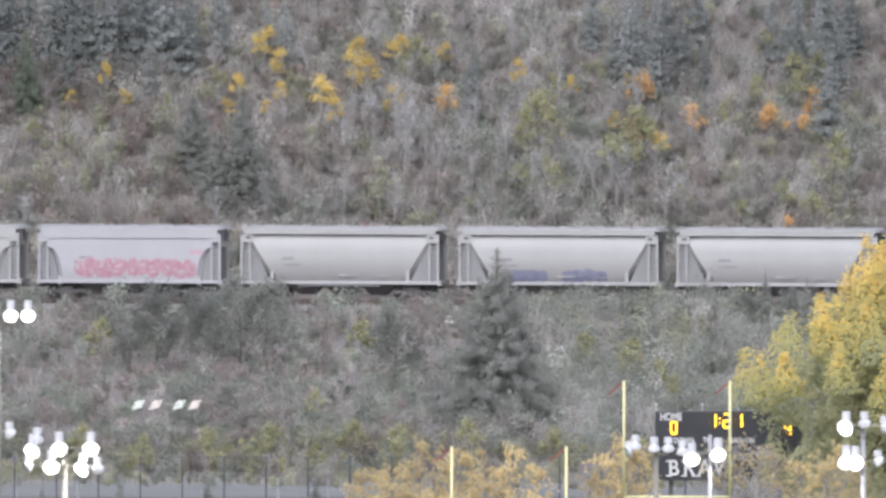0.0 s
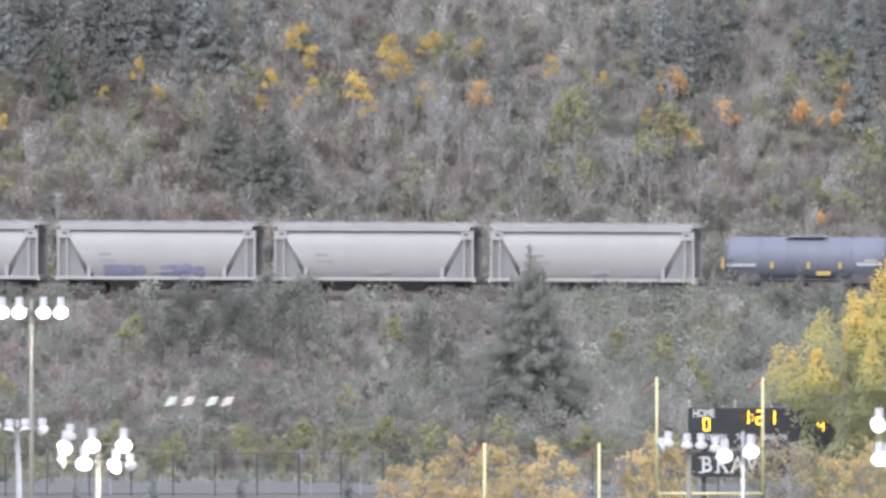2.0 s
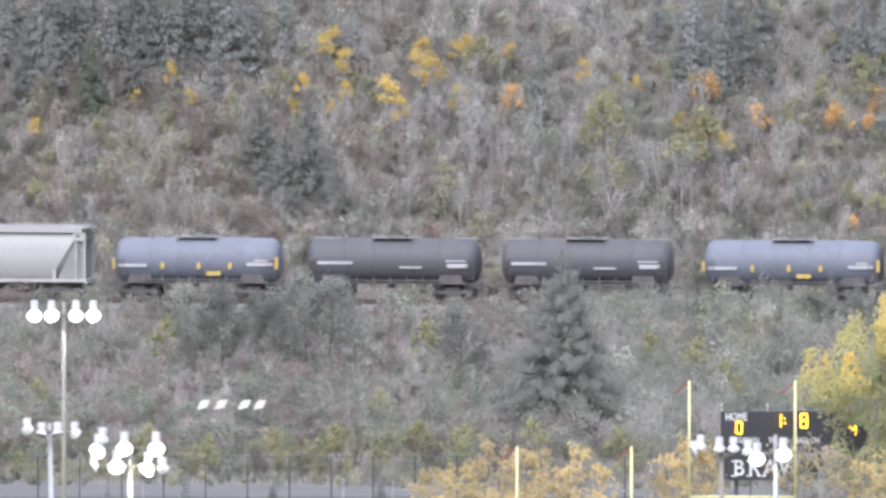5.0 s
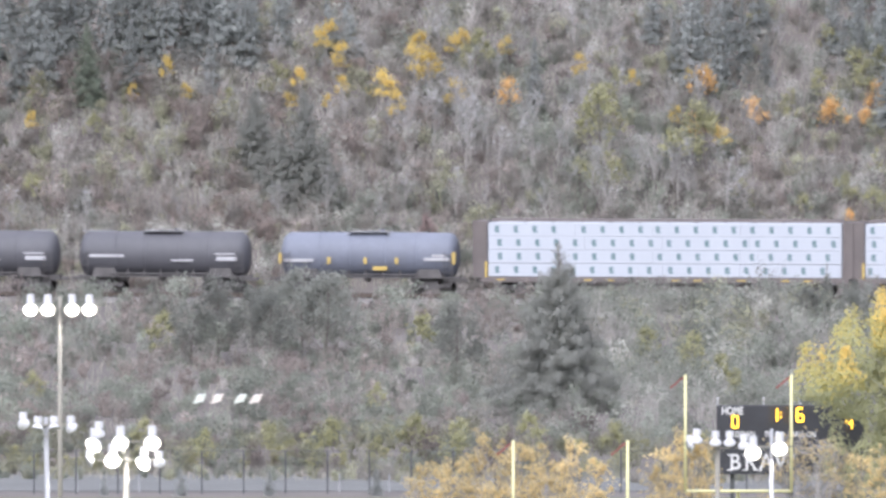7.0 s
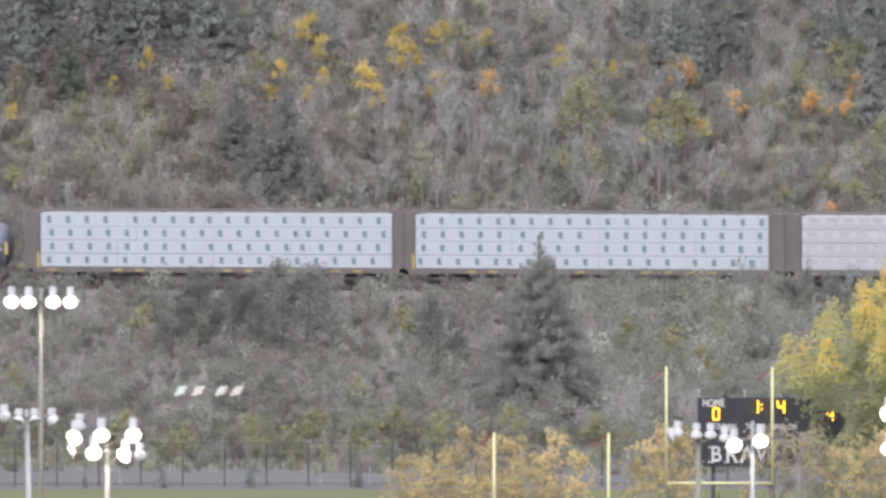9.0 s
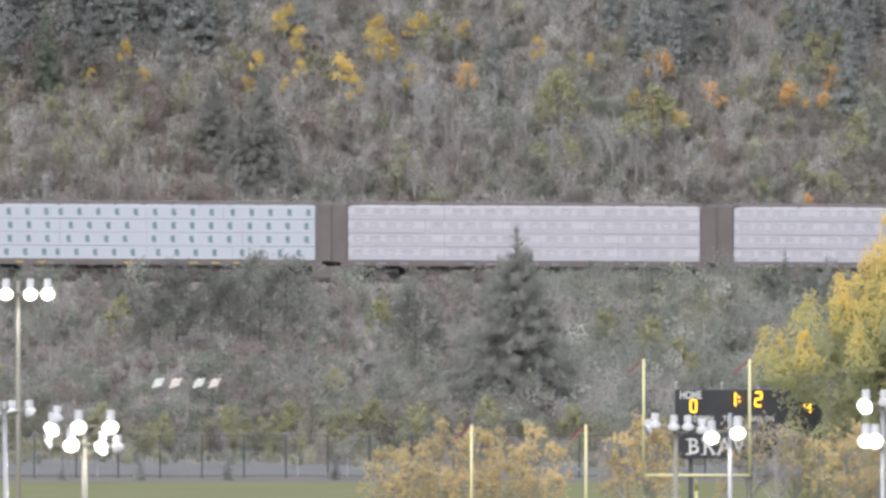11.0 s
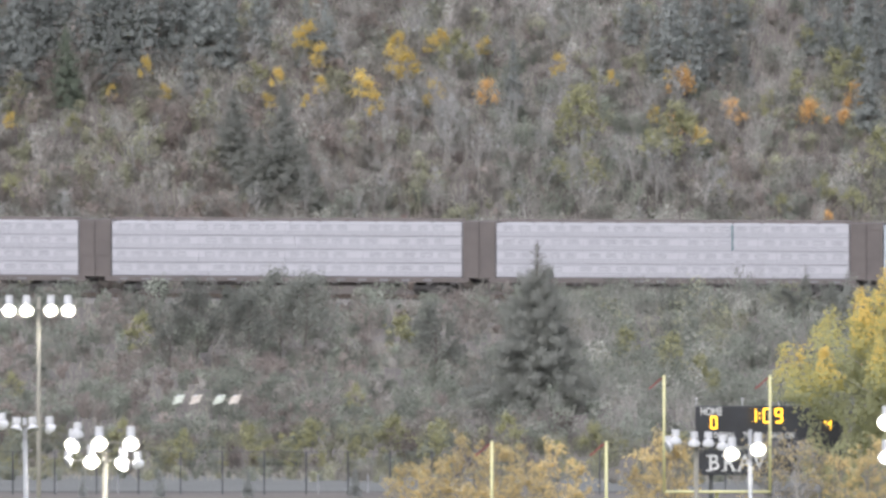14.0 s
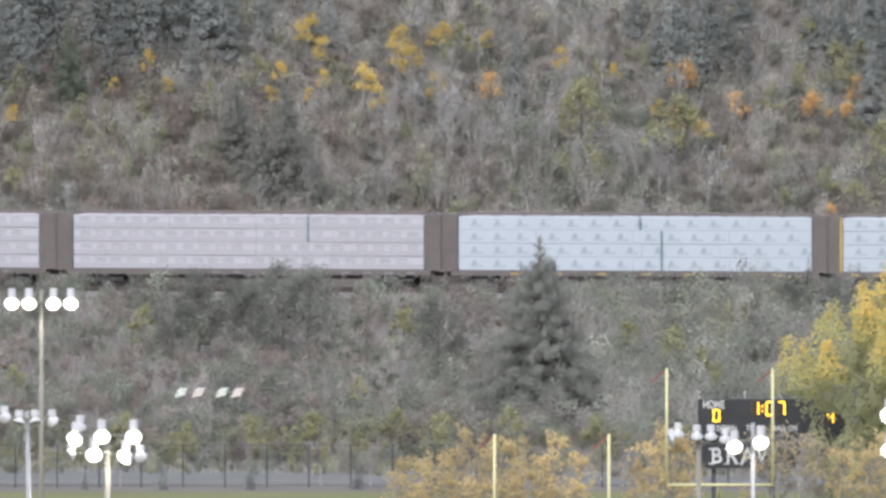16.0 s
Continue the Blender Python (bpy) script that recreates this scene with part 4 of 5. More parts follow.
def brush(name, seed, n, x0, x1, v0, v1, sizes, kinds, label, twig_n=30, leaf_n=115, thin=1.0, patch=0.5):
    """Undergrowth too tangled to count: rounded clumps of leaves and twigs over a slope, in patches of kind."""
    rs = np.random.RandomState(seed)
    bits, tint = [], []
    mats = [k[0] for k in kinds] + [B_TWIG, B_GRASS]

    def put(v, f, mi, tn):
        bits.append((v, f, mi))
        tint.append(np.full(len(f), tn))

    xs, vs = rs.uniform(x0, x1, n), rs.uniform(v0, v1, n)
    for x, v in zip(xs, vs):
        y = track_y(x) + v
        z = terrain(x, y) - 0.08
        q = noise.noise((x * 0.09, y * 0.09, seed * 1.7)) * patch + noise.noise((x * 0.35, y * 0.35, 2.0 + seed)) * 0.35 + rs.normal(0, 0.22)
        ki = int(min(len(kinds) - 1, max(0, (q + 0.5) * len(kinds))))
        _, hs, tw, lf, bare = kinds[ki]
        h = hs * rs.uniform(*sizes) * (1.0 if rs.uniform() < 0.85 else 1.5)
        wd = h * rs.uniform(0.32, 0.6)
        tn = float(np.clip(rs.normal(1.0, 0.17), 0.65, 1.45))
        nt = int(twig_n * tw)
        b = np.array([x, y, z]) + rs.normal(0, 1, (nt, 3)) * [wd * 0.25, wd * 0.25, 0]
        d = np.stack([rs.normal(0, 0.32, nt), rs.normal(0, 0.32, nt), np.ones(nt)], 1)
        t = b + unit(d) * (h * rs.uniform(0.6, 1.15, (nt, 1)))
        put(*twigs(rs, b, t, 0.022 * thin), len(kinds) if bare else ki, tn)
        for _ in range(rs.randint(2, 5)):
            nl = int(leaf_n * lf / 3)
            c = np.array([x, y, z]) + [rs.normal(0, wd * 0.45), rs.normal(0, wd * 0.45), h * rs.uniform(0.35, 0.8)]
            rr = np.array([wd, wd, h * 0.42]) * rs.uniform(0.4, 0.7)
            o = unit(rs.normal(size=(nl, 3)) + [0, 0, 0.35])
            p = c + o * rr * rs.uniform(0.5, 1.25, (nl, 1))
            put(*leaves(rs, p, 0.085 + 0.028 * h, 0.3, o, 0.3), ki, tn * rs.uniform(0.85, 1.15))
    # thin grass and forbs between the clumps
    g = n * 6
    gx, gv = rs.uniform(x0, x1, g), rs.uniform(v0, v1, g)
    b = np.array([(x, track_y(x) + v, terrain(x, track_y(x) + v) - 0.05) for x, v in zip(gx, gv)])
    d = np.stack([rs.normal(0, 0.25, g), rs.normal(0, 0.25, g), np.ones(g)], 1)
    put(*twigs(rs, b, b + unit(d) * rs.uniform(0.3, 0.9, (g, 1)), 0.03), len(kinds) + 1, 1.0)
    v, f, m = join(bits)
    tagged(new(name, fast_mesh(name, v, f, mats, m, np.concatenate(tint))), label, "undergrowth", kind="stuff")


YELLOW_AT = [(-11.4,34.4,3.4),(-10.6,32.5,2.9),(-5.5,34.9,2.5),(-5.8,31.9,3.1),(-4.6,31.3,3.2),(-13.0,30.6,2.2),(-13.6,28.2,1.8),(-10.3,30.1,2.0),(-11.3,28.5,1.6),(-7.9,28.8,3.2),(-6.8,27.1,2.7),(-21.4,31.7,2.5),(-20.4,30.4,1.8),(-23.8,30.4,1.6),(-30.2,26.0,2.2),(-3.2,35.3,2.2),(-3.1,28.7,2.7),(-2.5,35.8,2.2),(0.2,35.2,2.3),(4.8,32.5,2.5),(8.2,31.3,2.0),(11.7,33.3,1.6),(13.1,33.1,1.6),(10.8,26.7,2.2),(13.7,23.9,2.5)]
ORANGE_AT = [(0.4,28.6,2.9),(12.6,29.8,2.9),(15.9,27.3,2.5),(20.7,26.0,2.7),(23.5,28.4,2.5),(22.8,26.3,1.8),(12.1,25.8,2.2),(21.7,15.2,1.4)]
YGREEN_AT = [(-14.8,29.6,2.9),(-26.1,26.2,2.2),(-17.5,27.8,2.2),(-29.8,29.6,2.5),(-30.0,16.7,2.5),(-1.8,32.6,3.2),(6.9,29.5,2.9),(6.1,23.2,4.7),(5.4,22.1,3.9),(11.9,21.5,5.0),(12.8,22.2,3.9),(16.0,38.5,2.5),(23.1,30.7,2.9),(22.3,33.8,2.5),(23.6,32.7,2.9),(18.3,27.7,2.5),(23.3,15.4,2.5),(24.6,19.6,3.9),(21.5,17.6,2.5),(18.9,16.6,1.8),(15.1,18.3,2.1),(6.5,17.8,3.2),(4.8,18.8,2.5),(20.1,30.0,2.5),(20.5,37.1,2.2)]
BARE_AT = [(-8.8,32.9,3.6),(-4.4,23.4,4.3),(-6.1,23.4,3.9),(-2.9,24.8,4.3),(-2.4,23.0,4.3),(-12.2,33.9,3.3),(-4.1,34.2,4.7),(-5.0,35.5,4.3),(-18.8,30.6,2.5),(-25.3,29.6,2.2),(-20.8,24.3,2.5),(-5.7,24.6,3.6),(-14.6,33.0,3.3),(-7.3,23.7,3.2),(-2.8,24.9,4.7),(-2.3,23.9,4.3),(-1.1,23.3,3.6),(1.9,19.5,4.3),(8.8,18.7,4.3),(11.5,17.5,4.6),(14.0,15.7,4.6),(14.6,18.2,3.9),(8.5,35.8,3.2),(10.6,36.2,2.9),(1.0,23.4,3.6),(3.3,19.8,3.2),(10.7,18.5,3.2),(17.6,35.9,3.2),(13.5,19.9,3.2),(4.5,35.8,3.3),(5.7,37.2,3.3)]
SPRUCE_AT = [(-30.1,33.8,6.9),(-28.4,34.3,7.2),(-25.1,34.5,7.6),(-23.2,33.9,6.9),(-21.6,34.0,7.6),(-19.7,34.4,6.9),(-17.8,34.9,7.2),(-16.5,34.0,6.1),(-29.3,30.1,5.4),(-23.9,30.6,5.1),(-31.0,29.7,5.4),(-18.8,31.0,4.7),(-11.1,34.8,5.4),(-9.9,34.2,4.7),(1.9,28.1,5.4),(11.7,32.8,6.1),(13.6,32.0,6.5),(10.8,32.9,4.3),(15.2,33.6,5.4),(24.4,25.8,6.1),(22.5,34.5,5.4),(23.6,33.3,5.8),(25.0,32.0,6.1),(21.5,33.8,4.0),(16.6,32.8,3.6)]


def build_hill_plants():
    spr = [spruce_meshes(s, 10, w, 0.5) for s, w in ((1, 0.20), (2, 0.23), (3, 0.18))]
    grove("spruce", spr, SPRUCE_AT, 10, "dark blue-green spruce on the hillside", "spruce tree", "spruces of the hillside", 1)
    back = [(x + random.Random(i).uniform(-2, 2), 39 + 5 * (i % 3), 8.0) for i, x in enumerate(np.arange(-42, 44, 8.0)) if x < -13 or x > 9]
    grove("spruce", spr, back, 10, "dark spruce high on the hillside", "spruce tree", "spruces of the upper wood", 2)
    wood = random.Random(12)
    close = [(x + wood.uniform(-0.5, 0.5), 35.5 + 0.09 * max(0, x + 24) + wood.uniform(-0.6, 1.5), wood.uniform(5.6, 7.4)) for x in np.arange(-33, -13, 1.7)]
    close += [(x, 37 + wood.uniform(-0.8, 0.8), wood.uniform(5, 6.5)) for x in (9.5, 12.0, 14.4, 16.2, 21.0, 22.6, 24.4, 26.0)]
    grove("spruce", spr, close, 10, "dark blue-green spruce of the closed upper wood", "spruce tree", "spruces of the upper wood", 10)
    wide = [spruce_meshes(4, 10, 0.33, 1.4, L_SPRUCE_G)]
    grove("spruce", wide, [(-15.6, 21.5, 5.6), (-12.7, 17.2, 7.6), (-14.3, 17.4, 5.0), (-11.2, 16.4, 4.2)], 10, "broad grey-green spruce amid the brush", "spruce tree", "spruces of the hillside", 11)
    plant("spruce", spruce_meshes(8, 10, 0.26, needles=L_SPRUCE_L), pose(*stand(-26.7, 29.3)), 0.54, "paler green spruce before the dark wood", "spruce tree")
    yel = [broadleaf_meshes(s, 5, 0.26, 1.1, 14, 30, 24, 0.08, 0.15, [L_YELLOW], M_PALEBARK, 0.42) for s in (11, 12, 13)]
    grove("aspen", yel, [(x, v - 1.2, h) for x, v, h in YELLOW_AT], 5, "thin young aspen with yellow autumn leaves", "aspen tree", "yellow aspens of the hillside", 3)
    ora = [broadleaf_meshes(s, 4, 0.25, 1.2, 12, 30, 24, 0.10, 0.14, [L_ORANGE], M_BARK, 0.3) for s in (21, 22)]
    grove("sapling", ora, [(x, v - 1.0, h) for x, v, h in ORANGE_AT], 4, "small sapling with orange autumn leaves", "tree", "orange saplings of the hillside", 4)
    plant("sapling", broadleaf_meshes(25, 4, 0.16, 1.6, 12, 26, 20, 0.07, 0.12, [L_RED], M_BARK, 0.55), pose(*stand(-4.75, 8.6)), 0.98, "thin sapling with red autumn leaves behind the track", "tree")
    yg = [broadleaf_meshes(s, 5, 0.34, 1.0, 16, 34, 24, 0.085, 0.16, [L_YGREEN], M_BARK, 0.2, extra=60) for s in (31, 32, 33)]
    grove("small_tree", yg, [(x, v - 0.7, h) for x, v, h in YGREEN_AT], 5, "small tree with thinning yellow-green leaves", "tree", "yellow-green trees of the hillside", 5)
    bare = [broadleaf_meshes(s, 5, 0.20, 1.7, 18, 8, 12, 0.06, 0.10, [L_SILVER], M_PALEBARK, 0.25, trunk_r=0.009, thin=0.0038, extra=150) for s in (41, 42, 43)]
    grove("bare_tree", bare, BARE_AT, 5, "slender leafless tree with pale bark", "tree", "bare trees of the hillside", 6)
    west = [(B_DEEP, 1.1, 0.8, 1.1, False), (B_RED, 0.8, 1.0, 0.9, False), (B_MAUVE, 1.0, 1.0, 1.0, False), (B_BROWN, 0.9, 1.2, 0.8, False), (B_SILVER, 1.0, 1.2, 0.8, True), (B_BROWN, 0.9, 1.2, 0.8, False), (B_RED, 0.9, 1.0, 0.9, False), (B_OLIVE, 0.9, 0.7, 1.1, False)]
    east = [(B_DEEP, 1.0, 0.8, 1.1, False), (B_BROWN, 0.9, 1.0, 0.9, False), (B_GREEN, 1.0, 1.0, 0.9, False), (B_SILVER, 1.1, 1.3, 0.7, True), (B_BROWN, 0.9, 1.2, 0.8, False), (B_MAUVE, 0.8, 1.0, 0.9, False), (B_OLIVE, 0.9, 0.7, 1.1, False)]
    brush("hillside_brush", 5, 1350, -40, -4, 7.2, 43, (0.8, 2.1), west, "tangled brown and silver brush covering the hillside", leaf_n=92)
    brush("hillside_brush", 15, 1350, -5, 37, 7.2, 43, (0.8, 2.1), east, "pale grey and olive brush covering the hillside", leaf_n=92)
    fringe = [(B_SILVER, 1.0, 1.2, 0.8, False), (B_BROWN, 0.9, 1.1, 0.8, True), (B_SILVER, 1.1, 1.3, 0.7, True), (B_OLIVE, 0.8, 0.7, 1.0, False), (B_SILVER, 0.9, 1.2, 0.8, False)]
    brush("trackside_brush", 22, 330, -38, 35, 7.2, 14.5, (0.7, 1.5), fringe, "pale silver brush behind the track", leaf_n=85)
    low = [(B_BROWN, 0.9, 0.9, 1.0, False), (B_MAUVE, 1.0, 0.9, 1.0, False), (B_BROWN, 1.0, 0.9, 1.0, True), (B_OLIVE, 0.9, 0.7, 1.0, False)]
    brush("hillside_scrub", 21, 1200, -40, 37, 7.0, 42, (0.5, 1.0), low, "low brown scrub between the bushes of the hillside", twig_n=14, leaf_n=42)
    r = random.Random(31)
    more = [(r.uniform(-34, 30), r.uniform(9, 36), r.uniform(2.2, 4.0)) for _ in range(40)] + [(r.uniform(-8, 17), r.uniform(12, 30), r.uniform(2.8, 4.6)) for _ in range(30)]
    grove("bare_tree", bare, more, 5, "slender leafless tree with pale bark", "tree", "bare trees of the hillside", 9)


def build_low_plants():
    west = [(B_DEEP, 1.1, 0.8, 1.2, False), (B_MAUVE, 0.9, 1.0, 1.0, False), (B_GREEN, 0.9, 0.9, 1.1, False), (B_DEEP, 0.9, 0.9, 1.1, False), (B_BROWN, 0.8, 1.0, 0.9, False), (B_MAUVE, 0.8, 1.0, 1.0, False), (B_GREEN, 0.8, 0.9, 1.0, True), (B_DEEP, 0.9, 0.8, 1.2, False)]
    east = [(B_DEEP, 1.1, 0.8, 1.2, False), (B_GREEN, 1.1, 0.9, 1.1, False), (B_GREEN, 1.0, 0.9, 1.1, True), (B_SILVER, 1.0, 1.2, 0.8, True), (B_DEEP, 1.0, 0.9, 1.1, False), (B_OLIVE, 0.9, 0.8, 1.2, False)]
    brush("lineside_brush", 6, 1050, -42, 5, -112, -5.5, (0.9, 2.2), west, "dull dark green and mauve-brown brush below the track")
    brush("willow_brush", 8, 850, 2, 38, -112, -5.0, (1.1, 2.5), east, "tall grey-green willow brush on the slope below the track")
    brush("fence_brush", 7, 560, -40, 38, -135, -104, (0.8, 1.9), [(B_GREEN, 1, 0.8, 1.2, False), (B_OLIVE, 1, 0.7, 1.2, False), (B_OLIVE, 0.9, 1.0, 1.0, False), (B_MAUVE, 0.9, 1.0, 1.0, False), (B_YGREEN, 0.9, 0.7, 1.1, False), (B_OLIVE, 0.9, 0.7, 1.1, False)], "olive and yellow-green shrubs behind the fence")
    plant("spruce", spruce_meshes(9, 10, 0.42, 5.0, L_SPRUCE_G, taper=1.1, spire=0.18), pose(*stand(3.2, -88)), 1.03, "tall dark spruce standing below the track", "spruce tree")
    dk = [broadleaf_meshes(s, 5, 0.38, 0.9, 26, 75, 44, 0.085, 0.115, [L_GREEN], M_BARK, 0.12, extra=80) for s in (51, 52)]
    grove("large_shrub", dk, [(-17.4, -45.9, 5.3), (-15.4, -47.5, 5.0), (-12.4, -43.8, 5.7), (-10.9, -47.9, 5.4), (-19.0, -50, 4.2), (-14.2, -52, 4.4), (21.3, -20.5, 2.8), (18.6, -20.0, 2.4), (-2.9, -62.3, 5.1)], 5, "dark grey-green shrub beside the track", "shrub", "large shrubs below the track", 7)
    grove("spruce", [spruce_meshes(10, 10, 0.24, 0.7, L_SPRUCE_G, spire=0.2)], [(19.9, -11.4, 3.5), (22.5, -25.0, 4.2), (23.7, -24.0, 3.4)], 10, "small dark spruce beside the track", "spruce tree", "small spruces beside the track", 12)
    brush("dry_stalks", 31, 110, 3.5, 19, -15, -6.5, (1.1, 1.8), [(B_SILVER, 1.0, 1.6, 0.3, False)], "pale dry stalks standing along the foot of the track bed", twig_n=34)
    brush("silver_thicket", 32, 16, -5.4, -1.2, -51, -43, (0.9, 1.5), [(B_SILVER, 1.0, 1.3, 0.8, False)], "pale silver-leaved thicket on the slope")
    brush("roadside_weeds", 33, 230, -40, 38, -142, -131.5, (0.5, 1.1), [(B_GREEN, 0.9, 0.8, 1.0, False), (B_OLIVE, 1.0, 0.8, 1.0, False), (B_BROWN, 0.9, 0.9, 0.9, False)], "low olive weeds along the edge of the asphalt lot", leaf_n=60)
    yg = [broadleaf_meshes(s, 3, 0.4, 0.9, 14, 34, 24, 0.10, 0.13, [L_YGREEN], M_BARK, 0.15, extra=40) for s in (61, 62)]
    grove("yellow_shrub", yg, [(13.0, -68.1, 2.4), (11.4, -61.9, 2.7), (8.6, -53.6, 3.1), (-28.2, -75.4, 2.0), (-5.0, -43.7, 3.1), (-7.5, -84.7, 2.0), (-20.8, -46.8, 2.7), (13.6, -78.7, 2.0), (-5.3, -123.0, 2.9), (-17.3, -126, 2.3), (-9.9, -125, 2.7), (-2.7, -127, 2.8), (-21, -120, 2.4), (-13.5, -122, 2.2), (1.5, -118, 2.6), (-7.4, -128, 2.0), (6.2, -126, 2.5)], 3, "shrub with dull yellow-green leaves on the slope", "shrub", "yellowing shrubs of the slope", 8)


# ---- football ground ----
def goal(x, y):
    g = empty("goal_posts", pose(x, y, 0), "yellow painted football goal with tall uprights", "goal posts", "goals of the football field")
    w = 5.64 / 2
    bm = bmesh.new()
    rod(bm, (0, 1.6, 0), (0, 1.6, 2.2), 0.09, seg=14)
    rod(bm, (0, 1.6, 2.2), (0, 0.9, 2.9), 0.09, seg=14)
    rod(bm, (0, 0.9, 2.9), (0, 0, 3.05), 0.09, seg=14)
    part("gooseneck", bm, M_POST, g, smooth=True)
    bm = bmesh.new()
    rod(bm, (-w, 0, 3.05), (w, 0, 3.05), 0.075, seg=14)
    part("crossbar", bm, M_POST, g, smooth=True)
    for sx in (-1, 1):
        bm = bmesh.new()
        rod(bm, (sx * w, 0, 2.98), (sx * w, 0, 9.25), 0.075, seg=14)
        up = part("upright", bm, M_POST, g, smooth=True)
        bm = bmesh.new()
        vs = []
        for i in range(7):
            for k, z in ((0, 9.16), (1, 9.04)):
                vs.append(bm.verts.new((sx * w - 0.09 - i * 0.12, 0.05 * math.sin(i * 1.2), z - 0.09 * i + 0.03 * math.sin(i))))
        for i in range(6):
            bm.faces.new((vs[2 * i], vs[2 * i + 1], vs[2 * i + 3], vs[2 * i + 2]))
        bmesh.ops.solidify(bm, geom=bm.faces[:], thickness=0.01)
        part("ribbon", bm, M_FLAG, up, "small red wind ribbon")
    return g


def floodlight(parent, x, z, aim=(0, -1, -0.35), lit=True, size=0.3, y=0.0, dim=None):
    """Bowl reflector with a ballast can above it and a lens."""
    d = Vector(aim).normalized()
    rot = d.to_track_quat("Z", "Y").to_matrix().to_4x4()
    m = Matrix.Translation((x, y, z)) @ rot
    bm = bmesh.new()
    prof = [(0.06, -0.42), (0.12, -0.40), (0.5, -0.25), (0.85, -0.05), (1.0, 0.12), (1.0, 0.16), (0.94, 0.16)]
    n = 18
    rings = [[bm.verts.new(m @ Vector((r * size * math.cos(q), r * size * math.sin(q), zz * size * 2))) for q in np.linspace(0, 2 * math.pi, n, endpoint=False)] for r, zz in prof]
    for a, b in zip(rings, rings[1:]):
        for i in range(n):
            bm.faces.new((a[i], a[(i + 1) % n], b[(i + 1) % n], b[i]))
    bm.faces.new(rings[0][::-1])
    lamp = part("lamp_head", bm, M_LAMPSHELL, parent, smooth=True)
    if dim:
        # a louvred face: three glowing slats that slant upwards
        for k in (-1, 0, 1):
            bm = bmesh.new()
            box(bm, -0.31, 0.31, -0.03, 0.03, -0.052, 0.052, 0.02)
            sl = part("slat", bm, dim, lamp)
            sl.matrix_basis = pose(x + 0.07 * k, y - 0.32, z + 0.165 * k, 0, -14, 0)
    else:
        bm = bmesh.new()
        bmesh.ops.create_cone(bm, cap_ends=True, segments=n, radius1=size * 0.62, radius2=size * 0.45, depth=0.05, matrix=m @ Matrix.Translation((0, 0, size * 0.42)))
        part("lens", bm, M_LAMPLIT if lit else M_GALV, lamp)
        # when lit, this disc glows too, as the soft edge of the lens's glare
        bm = bmesh.new()
        bmesh.ops.create_cone(bm, cap_ends=True, segments=n, radius1=size * 0.93, radius2=size * 0.93, depth=0.03, matrix=m @ Matrix.Translation((0, 0, size * 0.28)))
        part("reflector", bm, M_LAMPRING if lit else M_GALV, lamp)
    bm = bmesh.new()
    wide = size * (0.5 if lit else 0.68)
    rod(bm, (x, y + 0.12, z + size * 0.72), (x, y + 0.12, z + size * 1.75), wide, wide * 0.92, 12)
    part("ballast_can", bm, M_LAMPSHELL, lamp)
    return lamp


def light_pole(x, y, height, arms, r=0.16, material=None, label="floodlight pole", tilt=0.0):
    """arms: rows of (z, half width, lamps as (dx, dz, aim, lit))."""
    p = empty("light_pole", pose(x, y, 0, 0, tilt, 0), label, "light pole", "floodlight poles of the ground")
    bm = bmesh.new()
    rod(bm, (0, 0, -0.3), (0, 0, height), r, r * 0.62, 14)
    part("pole", bm, material or M_POLE, p, smooth=True)
    for z, w, lamps in arms:
        bm = bmesh.new()
        box(bm, -w, w, -0.20, -0.12, z - 0.035, z + 0.035, 0.01)
        for sx in (-1, 1):
            rod(bm, (0, -0.17, z - 0.55), (sx * w * 0.45, -0.17, z - 0.03), 0.015, seg=6)
        part("crossarm", bm, M_POLE, p)
        for dx, dz, aim, lit in lamps:
            # lit heads are built larger, so that their shape takes in the glare
            floodlight(p, dx, z + dz, aim, lit is True, 0.40 if lit is True else 0.28 if lit is False else 0.15, -0.3, None if isinstance(lit, bool) else lit)
    return p


SEGS = {"0": "abcdef", "1": "bc", "2": "abdeg", "3": "abcdg", "4": "bcfg", "5": "acdfg", "6": "acdefg", "7": "abc", "8": "abcdefg", "9": "abcdfg"}
CLOCK = []


def digit(board, name, x, z, w, h, shows):
    """Seven flip segments: one face glows amber, the other is black. shows: the character, or rows of (second, character)."""
    t = w * 0.24
    places = {"a": (0, h / 2, 0), "g": (0, 0, 0), "d": (0, -h / 2, 0), "f": (-w / 2, h / 4, 1), "b": (w / 2, h / 4, 1), "e": (-w / 2, -h / 4, 1), "c": (w / 2, -h / 4, 1)}
    rows = [(0, shows)] if isinstance(shows, str) else shows
    for key, (dx, dz, upright) in places.items():
        ln = (h / 2 if upright else w) - t * 0.3
        bm = bmesh.new()
        lx, lz = (t / 2, ln / 2) if upright else (ln / 2, t / 2)
        box(bm, -lx, lx, -0.012, 0.0, -lz, lz)
        for f in bm.faces:
            f.material_index = 0
        old = set(bm.faces)
        box(bm, -lx, lx, 0.001, 0.012, -lz, lz)
        for f in bm.faces:
            if f not in old:
                f.material_index = 1
        s = part(name, bm, [M_DIGIT, M_BOARD], board)
        on = [key in SEGS[c] for _, c in rows]
        base = Vector((x + dx, -0.20, z + dz))
        s.matrix_basis = pose(*base, 0, 0, 0 if on[0] else 180)
        if any(o != on[0] for o in on):
            CLOCK.append((s, base, [r[0] for r in rows], on))


